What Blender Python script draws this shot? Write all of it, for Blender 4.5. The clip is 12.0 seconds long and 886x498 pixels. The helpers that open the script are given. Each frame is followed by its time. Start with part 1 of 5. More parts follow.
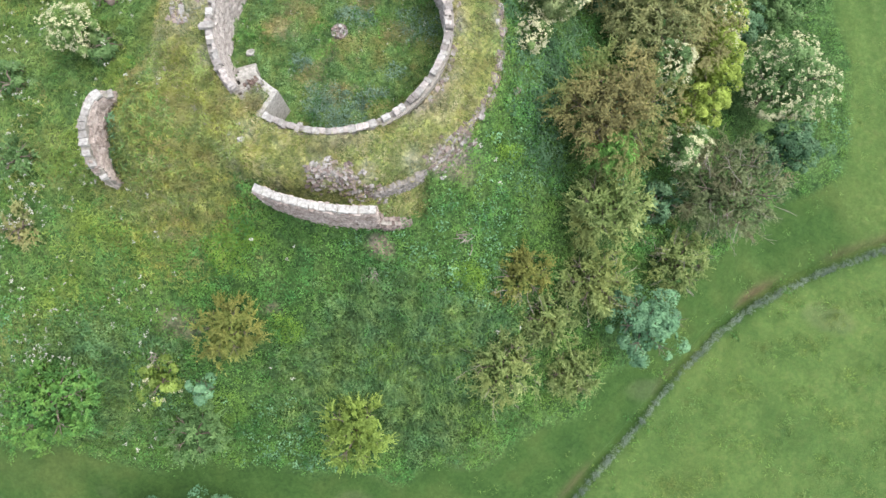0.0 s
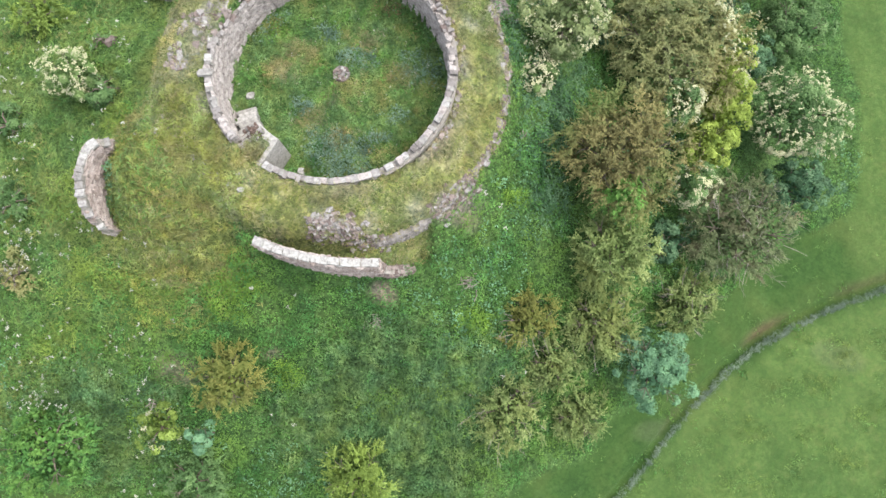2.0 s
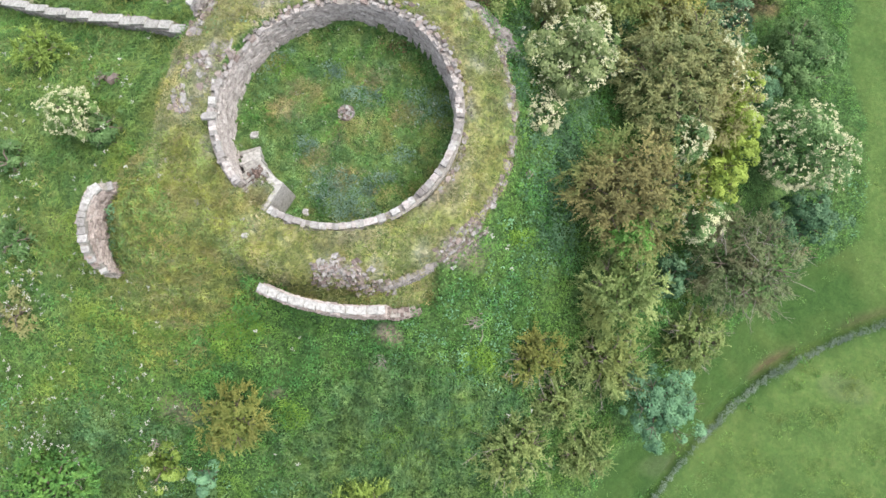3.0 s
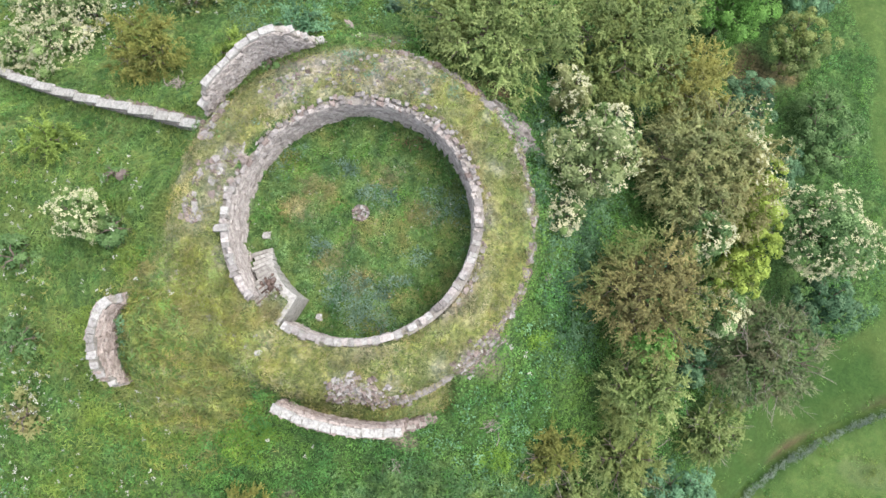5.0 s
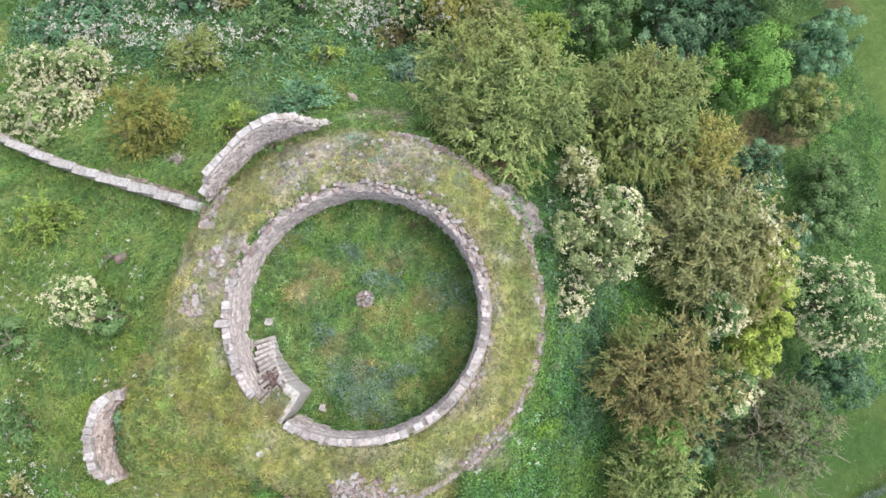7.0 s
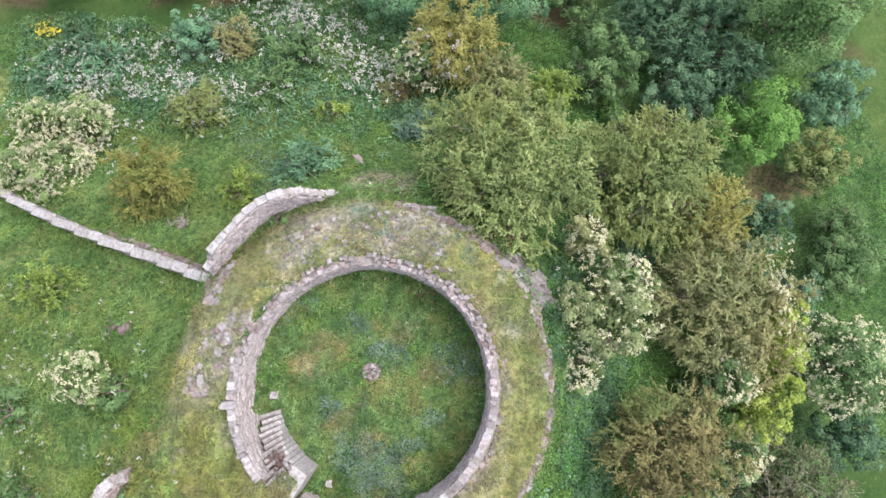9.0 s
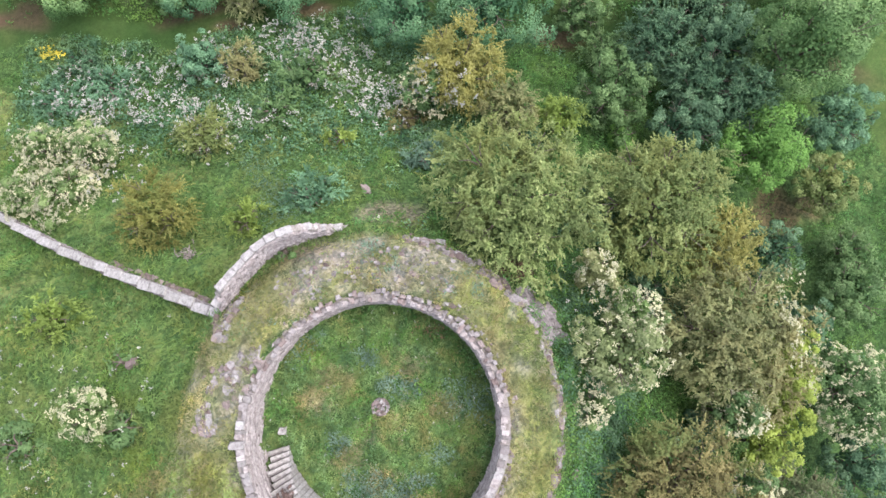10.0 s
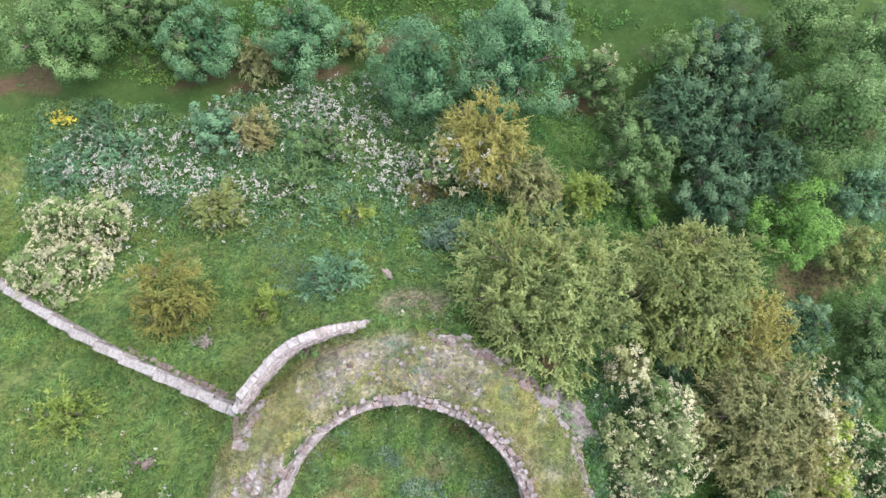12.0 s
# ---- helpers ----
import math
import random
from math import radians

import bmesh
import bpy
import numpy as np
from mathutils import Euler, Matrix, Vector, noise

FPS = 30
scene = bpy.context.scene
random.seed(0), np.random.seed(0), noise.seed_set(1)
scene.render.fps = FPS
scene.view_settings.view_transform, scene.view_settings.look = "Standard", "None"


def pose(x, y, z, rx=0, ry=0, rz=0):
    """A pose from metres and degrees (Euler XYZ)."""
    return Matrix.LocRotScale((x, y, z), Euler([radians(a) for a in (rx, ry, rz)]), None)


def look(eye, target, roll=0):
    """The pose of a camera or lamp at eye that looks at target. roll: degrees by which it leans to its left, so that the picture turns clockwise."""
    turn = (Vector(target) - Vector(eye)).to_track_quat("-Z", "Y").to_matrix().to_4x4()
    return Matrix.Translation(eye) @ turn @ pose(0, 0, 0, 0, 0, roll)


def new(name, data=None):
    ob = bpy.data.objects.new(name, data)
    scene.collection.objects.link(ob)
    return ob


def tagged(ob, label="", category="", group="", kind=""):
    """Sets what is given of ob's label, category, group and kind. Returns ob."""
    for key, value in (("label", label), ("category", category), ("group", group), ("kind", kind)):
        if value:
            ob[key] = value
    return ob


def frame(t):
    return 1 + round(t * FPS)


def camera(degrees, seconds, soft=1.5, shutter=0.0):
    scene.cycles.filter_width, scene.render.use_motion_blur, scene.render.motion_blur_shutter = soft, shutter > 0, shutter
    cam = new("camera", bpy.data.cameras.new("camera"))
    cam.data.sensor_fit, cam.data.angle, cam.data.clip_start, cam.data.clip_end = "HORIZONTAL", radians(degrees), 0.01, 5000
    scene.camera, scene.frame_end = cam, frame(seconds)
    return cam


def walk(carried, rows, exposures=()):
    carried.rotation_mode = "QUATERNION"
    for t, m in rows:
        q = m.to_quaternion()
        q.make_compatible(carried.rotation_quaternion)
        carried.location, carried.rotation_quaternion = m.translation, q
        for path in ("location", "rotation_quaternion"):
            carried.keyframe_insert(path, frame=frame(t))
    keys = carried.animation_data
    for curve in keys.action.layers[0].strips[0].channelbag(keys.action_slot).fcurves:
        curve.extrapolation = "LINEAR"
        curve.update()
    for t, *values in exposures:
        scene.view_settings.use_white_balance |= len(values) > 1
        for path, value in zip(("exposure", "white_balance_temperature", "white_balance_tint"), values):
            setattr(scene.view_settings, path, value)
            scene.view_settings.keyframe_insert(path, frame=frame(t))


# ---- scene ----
cam = camera(72.0, 12.0, soft=1.55)
PATH = [
    (0, (4.405, -13.645, 25.008), (4.413, -13.329, 23.033), 1.3),
    (0.5, (4.414, -13.342, 24.977), (4.417, -13.029, 23.001), 0.6),
    (1, (4.372, -12.91, 24.894), (4.377, -12.595, 22.919), 0.8),
    (1.5, (4.307, -12.308, 24.827), (4.315, -11.993, 22.852), 1.3),
    (2, (4.266, -11.579, 24.798), (4.272, -11.263, 22.823), 0.9),
    (2.5, (4.169, -10.725, 24.762), (4.175, -10.411, 22.787), 1.0),
    (3, (3.996, -9.775, 24.837), (4.004, -9.463, 22.861), 1.3),
    (5, (3.377, -5.266, 24.9), (3.38, -4.966, 22.923), 0.7),
    (5.5, (3.297, -4.288, 24.846), (3.298, -3.984, 22.869), 0.5),
    (6, (3.201, -3.51, 24.867), (3.207, -3.202, 22.891), 1.3),
    (6.5, (3.152, -2.733, 24.87), (3.158, -2.416, 22.896), 1.2),
    (7, (3.086, -1.934, 24.89), (3.092, -1.616, 22.916), 1.2),
    (9, (2.792, 0.927, 25.051), (2.798, 1.248, 23.077), 1.1),
    (9.5, (2.638, 1.58, 25.059), (2.644, 1.901, 23.085), 1.1),
    (10, (2.421, 2.259, 25.089), (2.427, 2.584, 23.116), 1.0),
    (10.5, (2.131, 3.036, 25.094), (2.137, 3.364, 23.121), 1.0),
    (11, (1.874, 3.939, 25.065), (1.88, 4.267, 23.092), 1.0),
    (11.5, (1.646, 4.93, 25.037), (1.651, 5.262, 23.065), 0.8),
    (12, (1.397, 5.915, 24.994), (1.403, 6.257, 23.024), 0.9),
]
walk(cam, [(t, look(eye, target, roll)) for t, eye, target, roll in PATH], [(0.0, 2.20, 6500, 8), (3.0, 2.20, 6500, 8), (6.0, 2.17, 6450, 11), (9.0, 2.18, 6300, 18), (12.0, 2.18, 6280, 18)])

# ---- daylight: bright overcast ----
SUN_EL, SUN_AZ = 62.0, 75.0
world = bpy.data.worlds.new("overcast_sky")
scene.world = world
world.use_nodes = True
wn = world.node_tree.nodes
sky = wn.new("ShaderNodeTexSky")
sky.sky_type = "NISHITA"
sky.sun_disc = False
sky.sun_elevation, sky.sun_rotation = radians(SUN_EL), radians(SUN_AZ)
sky.air_density, sky.dust_density, sky.ozone_density = 1.0, 1.5, 1.0
hsv = wn.new("ShaderNodeHueSaturation")
hsv.inputs["Saturation"].default_value = 0.42
world.node_tree.links.new(sky.outputs[0], hsv.inputs["Color"])
world.node_tree.links.new(hsv.outputs[0], wn["Background"].inputs[0])
wn["Background"].inputs[1].default_value = 0.135
sun = new("sun", bpy.data.lights.new("sun", "SUN"))
sun.data.energy, sun.data.angle, sun.data.color = 0.85, radians(45), (1.0, 0.96, 0.9)
az = radians(SUN_AZ)
sun.matrix_world = look((0, 0, 60), (-math.sin(az) * 60 / math.tan(radians(SUN_EL)), -math.cos(az) * 60 / math.tan(radians(SUN_EL)), 0))


# ---- materials ----
def shader(name, rough=0.8, spec=0.25):
    m = bpy.data.materials.new(name)
    m.use_nodes = True
    nt = m.node_tree
    b = nt.nodes["Principled BSDF"]
    b.inputs["Roughness"].default_value = rough
    b.inputs["Specular IOR Level"].default_value = spec
    return m, nt, b


def ramp(nt, fac, stops):
    r = nt.nodes.new("ShaderNodeValToRGB")
    while len(r.color_ramp.elements) < len(stops):
        r.color_ramp.elements.new(0.5)
    for e, (p, c) in zip(r.color_ramp.elements, stops):
        e.position, e.color = p, (*c, 1)
    nt.links.new(fac, r.inputs[0])
    return r.outputs[0]


def mixed(nt, fac, a, b, blend="MIX"):
    n = nt.nodes.new("ShaderNodeMix")
    n.data_type, n.blend_type = "RGBA", blend
    for sock, v in ((n.inputs[0], fac), (n.inputs[6], a), (n.inputs[7], b)):
        if isinstance(v, bpy.types.NodeSocket):
            nt.links.new(v, sock)
        else:
            sock.default_value = (*v, 1) if isinstance(v, tuple) else v
    return n.outputs[2]


def noisy(nt, scale, detail=4.0, rough=0.6, coord=None):
    n = nt.nodes.new("ShaderNodeTexNoise")
    n.inputs["Scale"].default_value, n.inputs["Detail"].default_value, n.inputs["Roughness"].default_value = scale, detail, rough
    if coord is None:
        g = nt.nodes.new("ShaderNodeNewGeometry")
        coord = g.outputs["Position"]
    nt.links.new(coord, n.inputs["Vector"])
    return n.outputs["Fac"]


def bumped(nt, b, height, strength, dist):
    n = nt.nodes.new("ShaderNodeBump")
    n.inputs["Strength"].default_value, n.inputs["Distance"].default_value = strength, dist
    nt.links.new(height, n.inputs["Height"])
    nt.links.new(n.outputs[0], b.inputs["Normal"])


def attr(nt, name):
    n = nt.nodes.new("ShaderNodeAttribute")
    n.attribute_name = name
    return n.outputs["Fac"]


def leaf_material(name, dark, mid, light, trans=0.3, patch=0.35, other=None, size=0.5, clumps=False):
    """Leaves: each its own tint, with wide patches of younger growth."""
    m, nt, b = shader(name, 0.65, 0.1)
    g = nt.nodes.new("ShaderNodeNewGeometry")
    # random tint per leaf, plus a stored tone that in crowns also carries painted shade
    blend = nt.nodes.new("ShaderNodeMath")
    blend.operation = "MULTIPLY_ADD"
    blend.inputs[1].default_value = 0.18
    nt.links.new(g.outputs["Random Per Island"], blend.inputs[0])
    nt.links.new(attr(nt, "tint_and_shade"), blend.inputs[2])
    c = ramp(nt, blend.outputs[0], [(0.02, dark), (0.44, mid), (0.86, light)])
    n = noisy(nt, patch * 2.2, 3)
    f = ramp(nt, n, [(0.38, (0.72, 0.74, 0.72)), (0.62, (1.25, 1.22, 1.15))])
    c = mixed(nt, 1.0, c, f, "MULTIPLY")
    if clumps:
        # plants that grow in clumps: lighter and darker, yellower and bluer ones
        c = mixed(nt, 1.0, c, ramp(nt, noisy(nt, 2.4, 2), [(0.36, (0.62, 0.66, 0.68)), (0.64, (1.24, 1.24, 1.16))]), "MULTIPLY")
        c = mixed(nt, 1.0, c, ramp(nt, noisy(nt, 0.75, 3), [(0.36, (0.84, 0.98, 1.10)), (0.64, (1.10, 1.02, 0.88))]), "MULTIPLY")
    if other:
        k = ramp(nt, noisy(nt, size, 4, 0.6), [(0.50, (0, 0, 0)), (0.64, (0.75, 0.75, 0.75))])
        c = mixed(nt, k, c, other)
    nt.links.new(c, b.inputs["Base Color"])
    t = nt.nodes.new("ShaderNodeBsdfTranslucent")
    nt.links.new(c, t.inputs[0])
    mx = nt.nodes.new("ShaderNodeMixShader")
    mx.inputs[0].default_value = trans
    nt.links.new(b.outputs[0], mx.inputs[1])
    nt.links.new(t.outputs[0], mx.inputs[2])
    nt.links.new(mx.outputs[0], nt.nodes["Material Output"].inputs[0])
    return m


LEAF = {
    "hawthorn": leaf_material("hawthorn_leaves", (0.090, 0.132, 0.040), (0.165, 0.216, 0.076), (0.265, 0.308, 0.126), 0.17, other=(0.19, 0.215, 0.065), size=0.3),
    "brown": leaf_material("browned_hawthorn_leaves", (0.102, 0.094, 0.040), (0.172, 0.158, 0.064), (0.258, 0.228, 0.100), 0.17, other=(0.13, 0.19, 0.055), size=0.3),
    "olive": leaf_material("olive_leaves", (0.125, 0.146, 0.058), (0.206, 0.226, 0.098), (0.305, 0.320, 0.152), 0.17, other=(0.22, 0.20, 0.08), size=0.3),
    "yellow": leaf_material("yellow_green_leaves", (0.127, 0.187, 0.040), (0.198, 0.275, 0.065), (0.292, 0.385, 0.110), 0.35),
    "cleaver": leaf_material("cleaver_leaves", (0.088, 0.168, 0.026), (0.132, 0.232, 0.038), (0.190, 0.300, 0.060), 0.25),
    "lime": leaf_material("lime_green_leaves", (0.066, 0.158, 0.032), (0.120, 0.250, 0.056), (0.190, 0.345, 0.088), 0.17),
    "gold": leaf_material("golden_leaves", (0.176, 0.179, 0.052), (0.275, 0.270, 0.081), (0.389, 0.373, 0.138), 0.35),
    "herb": leaf_material("tall_herb_leaves", (0.070, 0.138, 0.062), (0.118, 0.204, 0.096), (0.185, 0.285, 0.145), 0.2, clumps=True),
    "teal": leaf_material("blue_green_leaves", (0.067, 0.146, 0.077), (0.113, 0.222, 0.122), (0.180, 0.314, 0.178), 0.17),
    "green": leaf_material("mid_green_leaves", (0.057, 0.115, 0.040), (0.102, 0.179, 0.067), (0.167, 0.256, 0.106), 0.17),
    "dark": leaf_material("dark_green_leaves", (0.034, 0.082, 0.042), (0.076, 0.148, 0.078), (0.162, 0.260, 0.142), 0.17),
    "oak": leaf_material("oak_leaves", (0.054, 0.116, 0.038), (0.112, 0.202, 0.072), (0.195, 0.300, 0.120), 0.17),
    "elderpale": leaf_material("pale_elder_leaves", (0.105, 0.145, 0.056), (0.170, 0.212, 0.090), (0.250, 0.290, 0.138), 0.2),
    "elder": leaf_material("elder_leaves", (0.082, 0.140, 0.045), (0.140, 0.212, 0.075), (0.215, 0.290, 0.120), 0.2),
    "straw": leaf_material("bleached_straw", (0.25, 0.225, 0.13), (0.31, 0.28, 0.17), (0.38, 0.345, 0.22), 0.2, 0.5),
    "greynettle": leaf_material("grey_green_nettles", (0.062, 0.122, 0.045), (0.112, 0.185, 0.072), (0.185, 0.265, 0.112), 0.2, 0.3, clumps=True),
    "nettle": leaf_material("nettle_leaves", (0.052, 0.126, 0.034), (0.088, 0.192, 0.052), (0.140, 0.262, 0.078), 0.2, 0.25, other=(0.135, 0.225, 0.046), size=0.4, clumps=True),
    "weed": leaf_material("court_weed_leaves", (0.080, 0.146, 0.052), (0.156, 0.240, 0.088), (0.258, 0.330, 0.136), 0.25, 0.3, other=(0.21, 0.20, 0.075), size=0.75, clumps=True),
    "grass": leaf_material("meadow_grass", (0.080, 0.146, 0.041), (0.130, 0.208, 0.062), (0.200, 0.272, 0.098), 0.3, 0.3, other=(0.170, 0.205, 0.062), size=0.35, clumps=True),
    "drygrass": leaf_material("dry_grass", (0.200, 0.185, 0.094), (0.258, 0.236, 0.128), (0.330, 0.298, 0.178), 0.25, 0.4, other=(0.165, 0.192, 0.072), size=0.6, clumps=True),
    "dock": leaf_material("dock_seed_heads", (0.13, 0.085, 0.05), (0.2, 0.13, 0.08), (0.27, 0.18, 0.11), 0.2, 0.4),
    "ash": leaf_material("ash_leaves", (0.040, 0.112, 0.052), (0.088, 0.188, 0.090), (0.156, 0.285, 0.142), 0.2),
    "thorn": leaf_material("dull_thorn_leaves", (0.075, 0.098, 0.046), (0.118, 0.146, 0.070), (0.180, 0.205, 0.105), 0.17, other=(0.16, 0.13, 0.08), size=0.4),
    "thistle": leaf_material("blue_grey_thistles", (0.112, 0.18, 0.13), (0.162, 0.246, 0.186), (0.228, 0.318, 0.25), 0.3, 0.5),
    "sward": leaf_material("yellow_green_sward", (0.148, 0.172, 0.050), (0.222, 0.248, 0.078), (0.292, 0.312, 0.115), 0.25, 0.4, other=(0.235, 0.21, 0.09), size=0.5, clumps=True),
    "grey": leaf_material("grey_green_leaves", (0.095, 0.165, 0.108), (0.142, 0.232, 0.158), (0.205, 0.305, 0.222), 0.3, 0.5),
    "flower": leaf_material("cream_blossom", (0.30, 0.30, 0.16), (0.40, 0.395, 0.25), (0.52, 0.51, 0.38), 0.3, 0.6),
    "white": leaf_material("white_blossom", (0.25, 0.252, 0.215), (0.34, 0.342, 0.30), (0.46, 0.46, 0.40), 0.3, 0.6),
    "reed": leaf_material("pale_reed", (0.115, 0.16, 0.12), (0.155, 0.20, 0.155), (0.21, 0.26, 0.21), 0.3, 0.5),
    "bright": leaf_material("bright_yellow_green_leaves", (0.160, 0.222, 0.042), (0.245, 0.318, 0.066), (0.345, 0.415, 0.105), 0.3),
    "amber": leaf_material("amber_olive_leaves", (0.122, 0.134, 0.036), (0.192, 0.198, 0.057), (0.285, 0.282, 0.09), 0.3, other=(0.15, 0.19, 0.05), size=0.4),
    "goldflower": leaf_material("yellow_blossom", (0.4, 0.33, 0.03), (0.52, 0.44, 0.05), (0.6, 0.52, 0.1), 0.3, 0.6),
}


def bark_material():
    m, nt, b = shader("bark", 0.9, 0.15)
    c = ramp(nt, noisy(nt, 9.0, 6), [(0.3, (0.05, 0.04, 0.03)), (0.7, (0.17, 0.14, 0.11))])
    nt.links.new(c, b.inputs["Base Color"])
    bumped(nt, b, noisy(nt, 40.0, 4), 0.6, 0.02)
    return m


def stone_material(name, a, b2, c2, lichen=0.3):
    m, nt, b = shader(name, 0.88, 0.2)
    o = nt.nodes.new("ShaderNodeObjectInfo")
    g = nt.nodes.new("ShaderNodeNewGeometry")
    add = nt.nodes.new("ShaderNodeMath")
    add.operation = "ADD"
    nt.links.new(o.outputs["Random"], add.inputs[0])
    nt.links.new(g.outputs["Random Per Island"], add.inputs[1])
    fr = nt.nodes.new("ShaderNodeMath")
    fr.operation = "FRACT"
    nt.links.new(add.outputs[0], fr.inputs[0])
    c = ramp(nt, fr.outputs[0], [(0.0, a), (0.55, b2), (1.0, c2)])
    f = ramp(nt, noisy(nt, 7.0, 6, 0.75), [(0.32, (0.45, 0.43, 0.41)), (0.5, (0.9, 0.88, 0.86)), (0.68, (1.22, 1.2, 1.17))])
    c = mixed(nt, 1.0, c, f, "MULTIPLY")
    spot = ramp(nt, noisy(nt, 3.1, 5, 0.75), [(0.58, (0, 0, 0)), (0.68, (lichen, lichen, lichen))])
    c = mixed(nt, spot, c, (0.20, 0.21, 0.15))
    nt.links.new(c, b.inputs["Base Color"])
    bumped(nt, b, noisy(nt, 22.0, 6, 0.7), 0.7, 0.03)
    return m


BARK = bark_material()
TWIG = stone_material("dead_twig", (0.16, 0.14, 0.12), (0.22, 0.195, 0.17), (0.28, 0.25, 0.22), 0.1)
STONE = stone_material("grey_rubble_stone", (0.155, 0.14, 0.132), (0.205, 0.187, 0.177), (0.275, 0.255, 0.245))
FACE = stone_material("pinkish_grey_wall_face", (0.25, 0.222, 0.208), (0.30, 0.27, 0.254), (0.36, 0.328, 0.311), 0.15)
COPE = stone_material("pale_coping_stone", (0.19, 0.178, 0.166), (0.255, 0.243, 0.23), (0.33, 0.32, 0.305), 0.45)
PALE = stone_material("pale_worn_coping_slab", (0.265, 0.255, 0.24), (0.31, 0.30, 0.284), (0.365, 0.355, 0.337), 0.3)
BROWN = stone_material("reddish_brown_stone", (0.12, 0.092, 0.083), (0.175, 0.14, 0.127), (0.24, 0.20, 0.182), 0.25)
PINK = stone_material("pinkish_brown_wall_face", (0.235, 0.19, 0.17), (0.305, 0.255, 0.232), (0.38, 0.33, 0.305), 0.2)
REDSTONE = stone_material("dark_red_rubble", (0.07, 0.046, 0.038), (0.125, 0.088, 0.074), (0.20, 0.15, 0.13), 0.2)
GREYSTONE = stone_material("grey_coping_stone", (0.27, 0.258, 0.238), (0.31, 0.298, 0.278), (0.35, 0.338, 0.318), 0.3)
MORTAR = stone_material("weathered_mortar", (0.17, 0.155, 0.135), (0.20, 0.185, 0.165), (0.23, 0.21, 0.19))



def ground_material():
    m, nt, b = shader("meadow_ground", 0.95, 0.1)
    base = ramp(nt, noisy(nt, 0.35, 6, 0.65), [(0.3, (0.034, 0.072, 0.025)), (0.5, (0.050, 0.096, 0.033)), (0.7, (0.070, 0.112, 0.040))])
    fine = ramp(nt, noisy(nt, 7.0, 6, 0.75), [(0.25, (0.55, 0.6, 0.5)), (0.75, (1.4, 1.35, 1.3))])
    c = mixed(nt, 1.0, base, fine, "MULTIPLY")
    meadow = ramp(nt, noisy(nt, 0.9, 5, 0.65), [(0.3, (0.054, 0.104, 0.034)), (0.5, (0.080, 0.132, 0.041)), (0.7, (0.125, 0.150, 0.051))])
    c = mixed(nt, attr(nt, "meadow"), c, meadow)
    dryc = ramp(nt, noisy(nt, 2.0, 6, 0.7), [(0.3, (0.145, 0.165, 0.052)), (0.7, (0.22, 0.21, 0.09))])
    c = mixed(nt, attr(nt, "dry"), c, dryc)
    mown = ramp(nt, noisy(nt, 0.25, 5, 0.6), [(0.32, (0.025, 0.056, 0.015)), (0.5, (0.037, 0.074, 0.019)), (0.68, (0.060, 0.090, 0.026))])
    spots = ramp(nt, noisy(nt, 1.3, 4, 0.65), [(0.56, (0, 0, 0)), (0.66, (0.45, 0.45, 0.45))])
    mown = mixed(nt, spots, mown, (0.055, 0.10, 0.03))
    mown = mixed(nt, 1.0, mown, ramp(nt, noisy(nt, 5.0, 6, 0.7), [(0.25, (0.78, 0.8, 0.76)), (0.75, (1.2, 1.18, 1.16))]), "MULTIPLY")
    c = mixed(nt, attr(nt, "mown"), c, mown)
    fieldc = ramp(nt, noisy(nt, 2.6, 7, 0.75), [(0.3, (0.052, 0.100, 0.028)), (0.52, (0.080, 0.126, 0.036)), (0.74, (0.122, 0.144, 0.052))])
    fieldc = mixed(nt, 1.0, fieldc, ramp(nt, noisy(nt, 0.22, 4, 0.6), [(0.35, (0.82, 0.88, 0.85)), (0.65, (1.14, 1.08, 1.05))]), "MULTIPLY")
    c = mixed(nt, attr(nt, "field"), c, fieldc)
    soilc = ramp(nt, noisy(nt, 3.0, 6, 0.7), [(0.3, (0.13, 0.10, 0.075)), (0.7, (0.22, 0.18, 0.15))])
    c = mixed(nt, attr(nt, "soil"), c, soilc)
    redc = ramp(nt, noisy(nt, 4.0, 6, 0.7), [(0.3, (0.075, 0.042, 0.028)), (0.7, (0.14, 0.085, 0.06))])
    c = mixed(nt, attr(nt, "red"), c, redc)
    gritc = ramp(nt, noisy(nt, 9.0, 6, 0.8), [(0.3, (0.165, 0.145, 0.125)), (0.7, (0.30, 0.272, 0.245))])
    c = mixed(nt, attr(nt, "grit"), c, gritc)
    # small leaves and tufts, each its own tint
    g = nt.nodes.new("ShaderNodeNewGeometry")
    cells = []
    for scale, lo, hi in ((9.0, (0.62, 0.66, 0.62), (1.38, 1.34, 1.3)), (3.2, (0.75, 0.8, 0.8), (1.22, 1.18, 1.1))):
        vor = nt.nodes.new("ShaderNodeTexVoronoi")
        vor.inputs["Scale"].default_value = scale
        warp = nt.nodes.new("ShaderNodeVectorMath")
        warp.operation = "ADD"
        nz = nt.nodes.new("ShaderNodeTexNoise")
        nz.inputs["Scale"].default_value = scale * 0.8
        nt.links.new(g.outputs["Position"], nz.inputs["Vector"])
        half = nt.nodes.new("ShaderNodeVectorMath")
        half.operation = "SCALE"
        half.inputs["Scale"].default_value = 1.4 / scale
        nt.links.new(nz.outputs["Color"], half.inputs[0])
        nt.links.new(g.outputs["Position"], warp.inputs[0])
        nt.links.new(half.outputs[0], warp.inputs[1])
        nt.links.new(warp.outputs[0], vor.inputs["Vector"])
        split = nt.nodes.new("ShaderNodeSeparateColor")
        nt.links.new(vor.outputs["Color"], split.inputs[0])
        cells.append((ramp(nt, split.outputs[0], [(0.1, lo), (0.9, hi)]), vor.outputs["Distance"]))
    smooth = nt.nodes.new("ShaderNodeMath")
